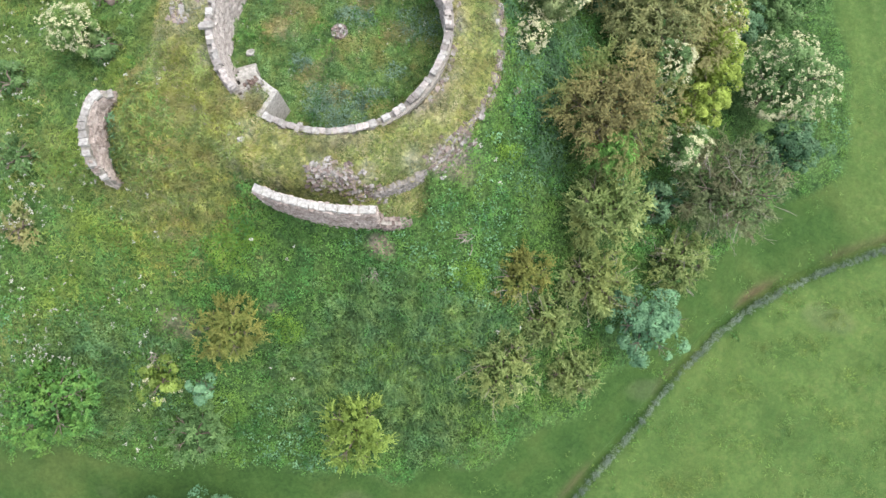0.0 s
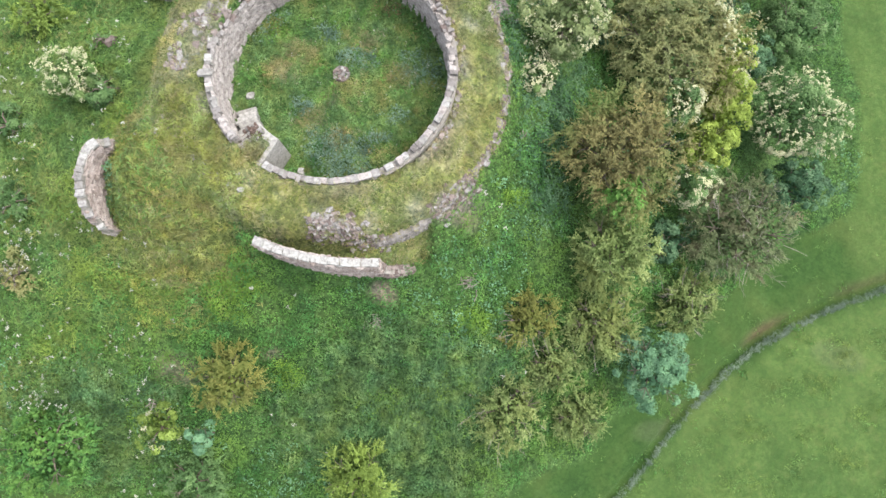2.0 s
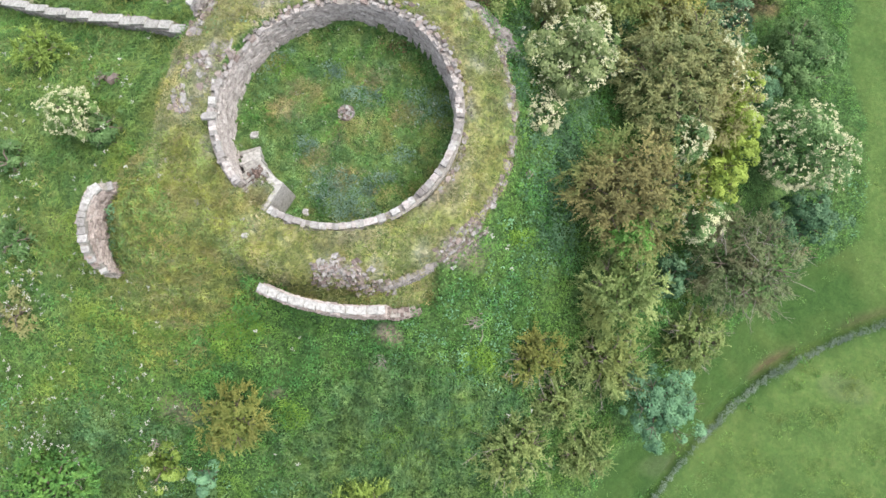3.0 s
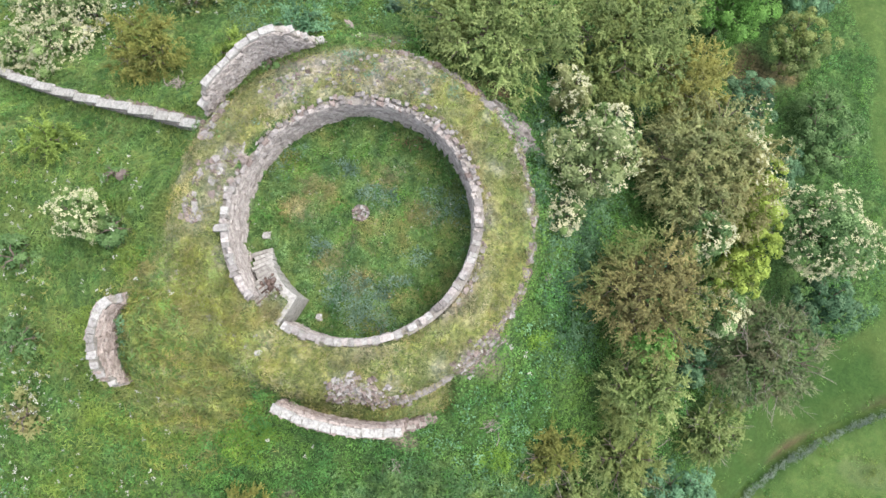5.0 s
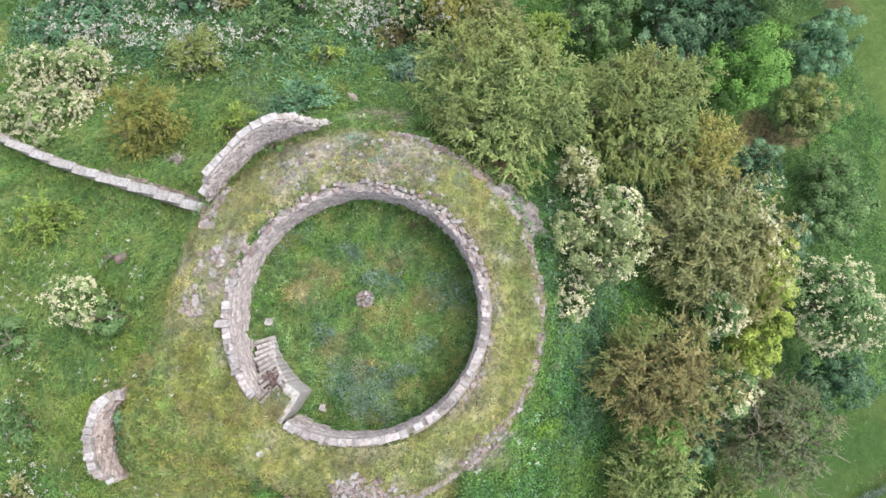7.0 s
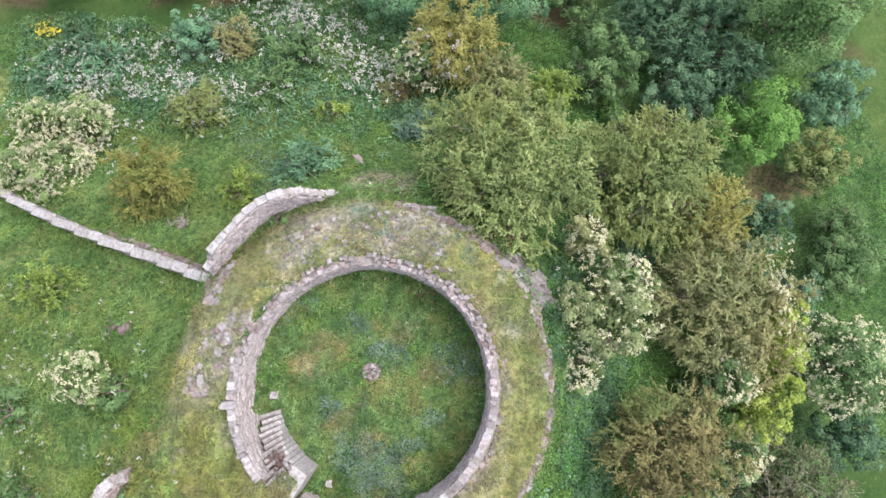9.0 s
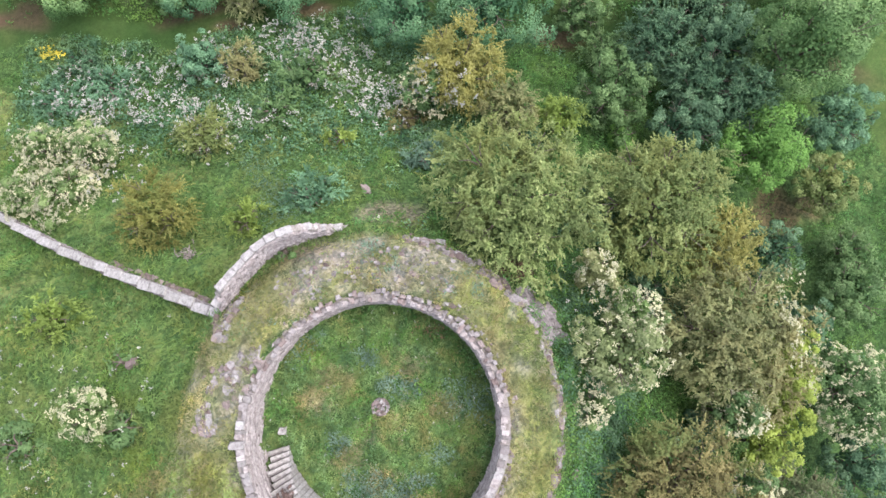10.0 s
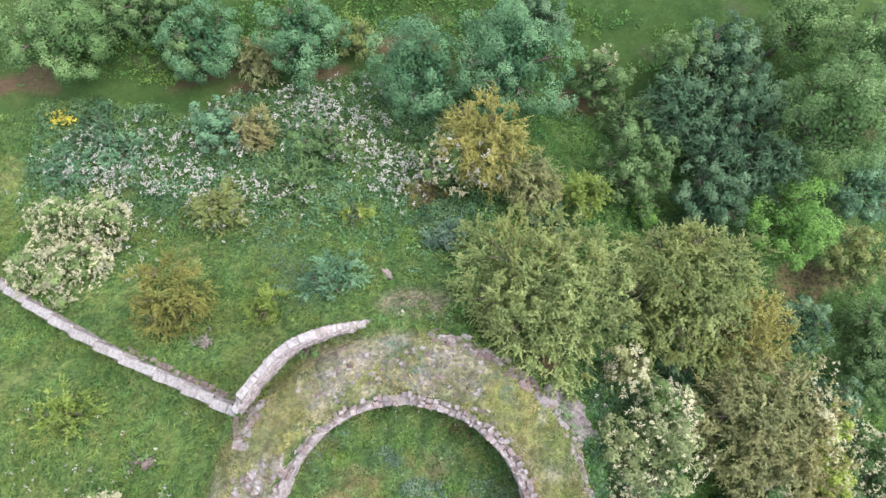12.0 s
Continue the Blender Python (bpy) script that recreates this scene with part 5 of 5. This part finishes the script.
def umbels(rng, x, y, height, size, per=9):
    n = len(x)
    c = np.stack([x, y, terrain(x, y) + rng.uniform(*height, n)], 1)
    s = rng.uniform(*size, (n, 1, 1))
    o = rng.normal(size=(n, per, 3)) * np.array([1, 1, 0.15])
    p = c[:, None] + o * s * 0.42
    up = np.zeros_like(p)
    up[..., 2] = 1
    return leaves_at(rng, p.reshape(-1, 3), up.reshape(-1, 3), np.repeat(s.ravel(), per) * 0.6, 0.85, 0.85)


def patches(x, y, places, size, seed):
    """Uneven patches round the places."""
    return np.maximum.reduce([blob(x, y, cx, cy, size, size * 0.75, seed + k, 0.7) for k, (cx, cy) in enumerate(places)])


rng = np.random.default_rng(70)
COURT_DRY = [(-2.7, 0.3), (-1.2, -2.1), (1.05, 1.65), (-0.1, -2.9), (-1.9, 1.1), (2.5, -0.2)]
COURT_GREY = [(1.05, 0.65), (0.9, -3.2), (0.0, -4.2), (-0.9, -3.45), (-1.75, -1.4), (2.4, -1.75), (0.5, 0.9), (-0.5, 2.0), (1.6, -2.9)]
COURT_RED = [(2.4, 2.9), (1.4, 3.35), (3.5, 2.4)]
COURT_BRIGHT = [(-2.7, 1.85), (-1.4, 2.7), (0.15, 2.5), (1.95, 0.4), (-0.6, -0.9)]
COURT = (-4.8, 4.6, -5.2, 4.3)
x, y = scatter(rng, 9500, COURT, lambda x, y: in_court(x, y) * np.clip(0.75 + 0.5 * wave(x, y, 1.5, 71), 0.2, 1) * (1 - 0.8 * np.maximum(patches(x, y, COURT_DRY, 0.8, 75), patches(x, y, COURT_GREY, 0.55, 85))))
cover("court_weeds", "low clover and weeds covering the court", "weeds", "weed", [tuft_mesh(rng, x, y, 9, 0.085, (0.05, 0.2), (0.045, 0.09), 0.7, 0.6)])
x, y = scatter(rng, 4500, COURT, lambda x, y: in_court(x, y) * np.clip(wave(x, y, 2.0, 74) * 0.9 + 0.5 * sm(2.5, 4.4, polar(x, y)[0]) - 0.25, 0, 1) * (1 - patches(x, y, COURT_DRY, 0.8, 75)))
cover("court_nettles", "dark green nettles in clumps of the court", "weeds", "nettle", [tuft_mesh(rng, x, y, 8, 0.09, (0.1, 0.3), (0.06, 0.13), 0.65, 0.5)])
x, y = scatter(rng, 8500, COURT, lambda x, y: in_court(x, y) * np.clip(1.0 * patches(x, y, COURT_GREY, 0.6, 85) + np.clip(wave(x, y, 1.1, 72) * 1.3 - 0.6, 0, 1), 0, 1))
cover("court_thistles", "grey-green weeds in patches of the court", "weeds", "thistle", [tuft_mesh(rng, x, y, 8, 0.1, (0.12, 0.3), (0.06, 0.12), 0.5, 0.5)])
x, y = scatter(rng, 9500, COURT, lambda x, y: in_court(x, y) * np.clip(patches(x, y, COURT_DRY, 0.85, 75) * np.clip(0.7 + 0.5 * wave(x, y, 3.0, 78), 0.2, 1) + np.clip(wave(x, y, 1.0, 73) * 1.0 - 0.5, 0, 0.6), 0, 1))
cover("court_grass", "yellowing grass in patches of the court", "grass", "drygrass", [tuft_mesh(rng, x, y, 10, 0.1, (0.1, 0.24), (0.1, 0.2), 0.16, 0.55)])
x, y = scatter(rng, 5000, COURT, lambda x, y: in_court(x, y) * np.clip(patches(x, y, COURT_BRIGHT, 0.8, 175) * np.clip(0.5 + 0.9 * wave(x, y, 3.0, 76), 0, 1), 0, 1))
cover("court_weeds", "bright green leafy weeds in patches of the court", "weeds", "lime", [tuft_mesh(rng, x, y, 9, 0.09, (0.1, 0.26), (0.05, 0.11), 0.6, 0.55)])
x, y = scatter(rng, 2600, COURT, lambda x, y: in_court(x, y) * patches(x, y, COURT_RED, 0.6, 185) * np.clip(0.3 + 0.9 * wave(x, y, 3.4, 77), 0, 1))
cover("court_docks", "reddish brown seeding docks in the court", "weeds", "dock", [tuft_mesh(rng, x, y, 8, 0.07, (0.15, 0.35), (0.05, 0.1), 0.5, 0.5)])
x, y = scatter(rng, 260, COURT, lambda x, y: in_court(x, y) * 0.5)
cover("daisies", "a few small white flowers in the court", "flowers", "white", [umbels(rng, x, y, (0.15, 0.25), (0.04, 0.08), 4)])

rng = np.random.default_rng(80)
x, y = scatter(rng, 19200, (-11, 7.5, -10.8, 7.2), lambda x, y: turf(x, y) * np.clip(0.6 + 0.6 * wave(x, y, 1.4, 81), 0.12, 1))
cover("bank_grass", "dry yellowing grass on the bank", "grass", "drygrass", [tuft_mesh(rng, x, y, 13, 0.1, (0.06, 0.2), (0.09, 0.2), 0.14, 0.55)])
x, y = scatter(rng, 11000, (-11, 7.5, -10.8, 7.2), lambda x, y: turf(x, y) * np.clip(0.35 - 0.7 * wave(x, y, 1.4, 81), 0.05, 1))
cover("bank_grass", "green grass tufts on the bank", "grass", "sward", [tuft_mesh(rng, x, y, 13, 0.1, (0.06, 0.2), (0.09, 0.2), 0.14, 0.55)])
x, y = scatter(rng, 9000, (-7, 7.5, -8, 7.2), lambda x, y: turf(x, y) * np.clip(np.interp(polar(x, y)[1], [0, 60, 100, 150, 180, 235, 255, 300, 330, 360], [0.7, 0.5, 0.7, 0.5, 0, 0, 0.4, 0.5, 0.8, 0.7]) * sm(6.4, 5.6, polar(x, y)[0] + 0.5 * wave(x, y, 1.0, 87)) + 1.1 * wave(x, y, 1.3, 88) - 0.55, 0, 1))
cover("bank_straw", "bleached straw-coloured grass along the keep's rim", "grass", "straw", [tuft_mesh(rng, x, y, 10, 0.11, (0.08, 0.22), (0.13, 0.26), 0.12, 0.6)])
x, y = scatter(rng, 2160, (-11, 7.5, -10.8, 7.2), lambda x, y: turf(x, y) * np.clip(wave(x, y, 1.5, 82) * 1.5 - 0.6, 0, 1))
cover("bank_weeds", "small leafy weeds on the bank", "weeds", "weed", [tuft_mesh(rng, x, y, 14, 0.12, (0.1, 0.3), (0.05, 0.1), 0.6, 0.5)])

x, y = scatter(rng, 2600, (-7, 5, 3.4, 7.2), lambda x, y: on_bank(x, y) * np.clip(wave(x, y, 2.1, 83) * 1.1 + 0.1, 0, 1) * masks(x, y)["grit"])
cover("bank_weeds", "grey-green weeds among grit on the bank", "weeds", "grey", [tuft_mesh(rng, x, y, 10, 0.09, (0.06, 0.22), (0.05, 0.11), 0.5, 0.5)])
x, y = scatter(rng, 700, (-10, 7, -9, 7.2), lambda x, y: on_bank(x, y) * np.clip(wave(x, y, 1.1, 84) * 1.6 - 0.9, 0, 1))
cover("bank_weeds", "blue-grey thistles in patches on the bank", "weeds", "thistle", [tuft_mesh(rng, x, y, 14, 0.11, (0.1, 0.3), (0.07, 0.13), 0.5, 0.5)])

x, y = scatter(rng, 9000, (-11, -3, -10.8, -1.5), lambda x, y: np.where(polar(x, y)[0] > 5.1, 1.0, 0.0) * np.exp(-((((x + 6.9) / 3.5) ** 2 + ((y + 5.9) / 4.2) ** 2) ** 2)) * np.clip(0.6 + 0.6 * wave(x, y, 1.6, 86), 0.1, 1))
cover("spur_grass", "yellow-green seeding grass on the mound's spur", "grass", "sward", [tuft_mesh(rng, x, y, 8, 0.11, (0.12, 0.3), (0.16, 0.32), 0.13, 0.5)])

rng = np.random.default_rng(90)
x, y = scatter(rng, 52000, (-26, 4, -21, 24), lambda x, y: west_meadow(x, y) * np.clip(0.65 + 0.4 * wave(x, y, 0.9, 91), 0.2, 1) * (1 - 0.6 * sm(9.5, 12.5, y + 0.25 * (x + 8))))
cover("meadow_grass", "long green grass on the mound", "grass", "grass", [tuft_mesh(rng, x, y, 6, 0.14, (0.1, 0.35), (0.2, 0.4), 0.13, 0.55)])
x, y = scatter(rng, 15000, (-26, 1, -21, 24), lambda x, y: west_meadow(x, y) * np.clip(wave(x, y, 0.8, 92) + 0.6 * wave(x, y, 2.2, 93) + 0.05 + 0.7 * sm(-7.5, -10.5, y), 0, 1) * (1 - on_bank(x, y)) * np.where((y > 6) & (x > -9), 0.8, 1.0))
cover("meadow_weeds", "leafy weeds among long grass", "weeds", "nettle", [tuft_mesh(rng, x, y, 16, 0.14, (0.15, 0.5), (0.05, 0.11), 0.6, 0.6)])

rng = np.random.default_rng(95)


def grey_zone(x, y):
    """Where the slope's nettles are grey-green rather than lush."""
    return np.clip(blob(x, y, 2.6, -14.6, 6.4, 4.2, 141, 0.6) + blob(x, y, -12.0, -15.0, 4.0, 3.0, 142, 0.6), 0, 1)


x, y = scatter(rng, 60000, (-20, 33, -22, 24), lambda x, y: flank(x, y) * np.clip(0.8 + 0.3 * wave(x, y, 1.0, 96), 0.5, 1) * (1 - 0.85 * grey_zone(x, y)))
cover("nettle_bed", "dense nettles and brambles covering the steep slope", "nettles", "nettle", [tuft_mesh(rng, x, y, 18, 0.15, (0.25, 0.85), (0.055, 0.115), 0.65, 0.62)])
x, y = scatter(rng, 60000, (-18, 12, -22, -7), lambda x, y: flank(x, y) * grey_zone(x, y) * np.clip(0.8 + 0.4 * wave(x, y, 1.4, 143), 0.3, 1))
cover("nettle_bed", "grey-green nettles standing thick on the lower slope", "nettles", "greynettle", [tuft_mesh(rng, x, y, 14, 0.15, (0.35, 0.9), (0.07, 0.14), 0.42, 0.6)])
x, y = scatter(rng, 15000, (-20, 33, -22, 24), lambda x, y: flank(x, y) * np.clip(wave(x, y, 0.55, 97) * 1.1 - 0.15, 0, 1) * (1 - grey_zone(x, y)))
cover("bramble_bed", "grey-green brambles in patches on the slope", "brambles", "teal", [tuft_mesh(rng, x, y, 13, 0.17, (0.4, 0.9), (0.08, 0.16), 0.55, 0.7)])

x, y = scatter(rng, 4200, (6.8, 12.5, -7, 6), lambda x, y: flank(x, y) * blob(x, y, 9.0, 0.5, 2.6, 6.0, 146, 0.5) * np.clip(0.6 + 0.5 * wave(x, y, 1.2, 147), 0.1, 1))
cover("dog_mercury", "dark blue-green leaves in the shade of hawthorns", "weeds", "dark", [tuft_mesh(rng, x, y, 14, 0.16, (0.5, 0.95), (0.07, 0.13), 0.6, 0.65)])
DRIFTS = [(-9.0, -9.6, 1.6), (-7.2, -10.6, 1.2), (-11.8, -8.6, 1.6), (-11.6, -5.0, 1.3), (-12.5, -11.4, 1.4), (-9.4, -2.2, 1.0), (-7.6, -8.4, 1.2)]
x, y = scatter(rng, 16000, (-15, -5, -14, 0), lambda x, y: west_meadow(x, y) * (1 - on_bank(x, y)) * np.maximum.reduce([blob(x, y, cx, cy, rr, rr * 0.8, 149 + k, 0.7) for k, (cx, cy, rr) in enumerate(DRIFTS)]) * np.clip(0.6 + 0.6 * wave(x, y, 1.3, 148), 0, 1))
cover("meadow_grass", "fresh yellow-green grass in drifts on the slope", "grass", "yellow", [tuft_mesh(rng, x, y, 9, 0.14, (0.3, 0.55), (0.14, 0.3), 0.14, 0.6)])

CLEAVERS = [(-4.3, -8.7, 1.1), (-2.8, -12.8, 0.8), (5.7, -10.4, 0.9), (-5.0, -9.5, 1.1), (7.5, -5.0, 0.8)]
x, y = scatter(rng, 26000, (-10, 16, -20, -5), lambda x, y: flank(x, y) * np.clip(np.maximum.reduce([blob(x, y, cx, cy, rr, rr * 0.8, 99 + k) for k, (cx, cy, rr) in enumerate(CLEAVERS)]) + np.clip(wave(x, y, 0.42, 98) * 2.2 - 1.3, 0, 1), 0, 1))
cover("cleavers", "smooth bright green cleavers in patches on the slope", "weeds", "cleaver", [tuft_mesh(rng, x, y, 12, 0.16, (0.5, 0.85), (0.05, 0.11), 0.5, 0.75)])

rng = np.random.default_rng(110)


def north_flowers(x, y):
    w = 0
    for cx, cy, rx, ry in ((-14.5, 15.2, 5.4, 3.8), (-4.6, 18.9, 5.4, 2.4), (-1.0, 15.2, 2.6, 1.8), (-8.0, 15.5, 3.5, 2.4)):
        w = np.maximum(w, np.exp(-((((x - cx) / rx) ** 2 + ((y - cy) / ry) ** 2) ** 1.5)))
    return w * np.clip(wave(x, y, 0.9, 111) * 0.5 + 0.4 + 0.5 * wave(x, y, 2.6, 114), 0, 1) * rng.random(np.shape(x)) * rough(x, y)


x, y = scatter(rng, 25000, (-22, 6, 7, 23), north_flowers)
cover("cow_parsley", "white cow parsley flowering in drifts on the north slope", "flowers", "white", [umbels(rng, x, y, (0.6, 1.1), (0.07, 0.18), 6)])
x, y = scatter(rng, 14000, (-20, -6, -19, 4), lambda x, y: np.clip(wave(x, y, 1.0, 112) * 0.4 + 0.16, 0, 0.4) * np.clip((-6.5 - x) / 7, 0.1, 1) * rough(x, y) * np.interp(y, [-19, -9, -3, 4], [0.7, 0.5, 0.2, 0.05]))
cover("cow_parsley", "white cow parsley dotted over the west slope", "flowers", "white", [umbels(rng, x, y, (0.5, 0.9), (0.05, 0.13), 6)])
x, y = scatter(rng, 1500, (-6, 27, -19, 22), lambda x, y: flank(x, y) * np.clip(wave(x, y, 0.9, 113) * 0.8 - 0.3, 0, 1))
cover("hogweed", "scattered white flower heads on the slope", "flowers", "white", [umbels(rng, x, y, (0.7, 1.0), (0.06, 0.16), 7)])

rng = np.random.default_rng(120)
x, y = scatter(rng, 60000, (5, 36, -29, -6), lambda x, y: np.where(off_line(x, y, DITCH)[0] < 0.13 + 0.05 * wave(x, y, 2.0, 123), 1.0, 0.0) * (np.hypot(x, y) < 42))
cover("ditch_reeds", "pale grey-green reeds choking the narrow ditch", "reeds", "reed", [tuft_mesh(rng, x, y, 12, 0.08, (0.1, 0.2), (0.05, 0.11), 0.4, 0.85)])
x, y = scatter(rng, 5200, (5, 36, -29, -5), lambda x, y: np.where(off_line(x, y, DITCH)[0] < 1.1, 0.5, 0.0) * np.clip(wave(x, y, 1.2, 121), 0, 1) * (np.hypot(x, y) < 42))
cover("ditch_weeds", "dark green weeds along the ditch", "weeds", "nettle", [tuft_mesh(rng, x, y, 10, 0.14, (0.15, 0.4), (0.08, 0.17), 0.5, 0.5)])
x, y = scatter(rng, 40000, (4, 38, -30, 4), lambda x, y: (1 - rough(x, y)) * np.where(off_line(x, y, DITCH)[1] < -0.5, 1.0, 0.15) * np.clip(0.8 * wave(x, y, 1.9, 122) + 0.1, 0, 1) * (np.hypot(x, y) < 40))
cover("field_grass", "tussocky grass in the meadow", "grass", "grass", [tuft_mesh(rng, x, y, 7, 0.12, (0.04, 0.12), (0.14, 0.28), 0.12, 0.7)])

rng = np.random.default_rng(130)
x, y = scatter(rng, 8500, (-27, 27, 19, 32), lambda x, y: sm(1.9, 2.5, polar(x, y)[0] - edge_radius(np.radians(polar(x, y)[1])) - 0.4 * wave(x, y, 0.6, 131)) * sm(7.0, 5.5, polar(x, y)[0] - edge_radius(np.radians(polar(x, y)[1]))) * (1 - blob(x, y, 12.0, 23.8, 3.2, 1.6, 135)) * (1 - 0.9 * masks(x, y)["red"]) * (0.6 + 0.4 * wave(x, y, 0.9, 132)))
cover("hedge_weeds", "nettles and brambles under the far trees", "weeds", "nettle", [tuft_mesh(rng, x, y, 12, 0.17, (0.3, 0.9), (0.1, 0.2), 0.6, 0.5)])
x, y = scatter(rng, 9000, (-22, 4, 8, 23), lambda x, y: west_meadow(x, y) * np.clip((y - 11.2 + 0.15 * (x + 8)) / 3, 0, 1) * (0.25 + 0.5 * wave(x, y, 1.0, 133)))
cover("tall_herbs", "tall blue-green herbs on the north slope", "herbs", "teal", [tuft_mesh(rng, x, y, 12, 0.16, (0.3, 0.8), (0.08, 0.18), 0.55, 0.5)])
x, y = scatter(rng, 9000, (-22, 4, 8, 23), lambda x, y: west_meadow(x, y) * np.clip((y - 11.2 + 0.15 * (x + 8)) / 3, 0, 1) * (0.6 - 0.5 * wave(x, y, 1.0, 133)))
cover("tall_herbs", "tall green herbs on the north slope", "herbs", "herb", [tuft_mesh(rng, x, y, 12, 0.16, (0.3, 0.8), (0.08, 0.18), 0.55, 0.5)])

x, y = scatter(rng, 12500, (-26, 4, -21, 14.5), lambda x, y: west_meadow(x, y) * np.clip(wave(x, y, 0.9, 134) * 1.3 - 0.3 + 0.8 * np.exp(-((((x + 6.9) / 3.4) ** 2 + ((y + 5.6) / 4.0) ** 2) ** 1.5)), 0, 1))
cover("seeding_grass", "patches of yellow-green seeding grass on the mound", "grass", "sward", [tuft_mesh(rng, x, y, 9, 0.12, (0.2, 0.4), (0.15, 0.32), 0.13, 0.5)])
x, y = scatter(rng, 6500, (-9, 4, 6.8, 14.5), lambda x, y: west_meadow(x, y) * np.clip(wave(x, y, 0.9, 136) * 1.5 - 0.75, 0, 0.8))
cover("mugwort", "blue-grey mugwort in patches behind the curved wall", "herbs", "grey", [tuft_mesh(rng, x, y, 12, 0.14, (0.2, 0.5), (0.06, 0.13), 0.45, 0.5)])
x, y = -20.3 + rng.normal(size=60) * 0.45, 19.2 + rng.normal(size=60) * 0.25
cover("ragwort", "small clump of bright yellow flowers on the slope", "flowers", "goldflower", [umbels(rng, x, y, (0.5, 0.8), (0.06, 0.14), 6)])
x, y = scatter(rng, 900, (-10.3, -8.4, -7.0, -3.2), lambda x, y: np.where((np.hypot(x + 9.3, (y + 5.1) * 0.55) < 0.75), 0.8, 0.0))
cover("nettle_patch", "blue-green nettles at the foot of the wall fragment", "nettles", "teal", [tuft_mesh(rng, x, y, 12, 0.12, (0.2, 0.5), (0.07, 0.15), 0.6, 0.5)])


def brush_pile(x, y, n, seed, label):
    """Dead sticks lying crosswise."""
    rng = np.random.default_rng(seed)
    ob = tagged(new("brush_pile"), label, "sticks")
    z = float(terrain(x, y))
    ob.matrix_basis = Matrix.Translation((x, y, z))
    for k in range(n):
        a = rng.uniform(0, 6.28)
        L = rng.uniform(0.2, 0.5)
        c = rng.normal(size=2) * 0.2
        h = 0.05 + 0.25 * rng.random()
        d = np.array([math.cos(a), math.sin(a), rng.normal() * 0.2]) * L / 2
        m = np.array([c[0], c[1], h])
        v, f = tube([m - d, m + rng.normal(size=3) * 0.03, m + d], [0.025, 0.02, 0.008], 5)
        part("stick", mesh("stick", v, f), TWIG, ob)


brush_pile(-8.85, 6.45, 40, 141, "heap of dead branches behind the wall")
brush_pile(5.5, -8.75, 34, 142, "dry dead bramble heap on the slope")
brush_pile(1.4, -10.45, 22, 143, "dark heap of dead stems among nettles")
brush_pile(-8.6, -14.0, 18, 145, "dry stems at the foot of a pale bush")
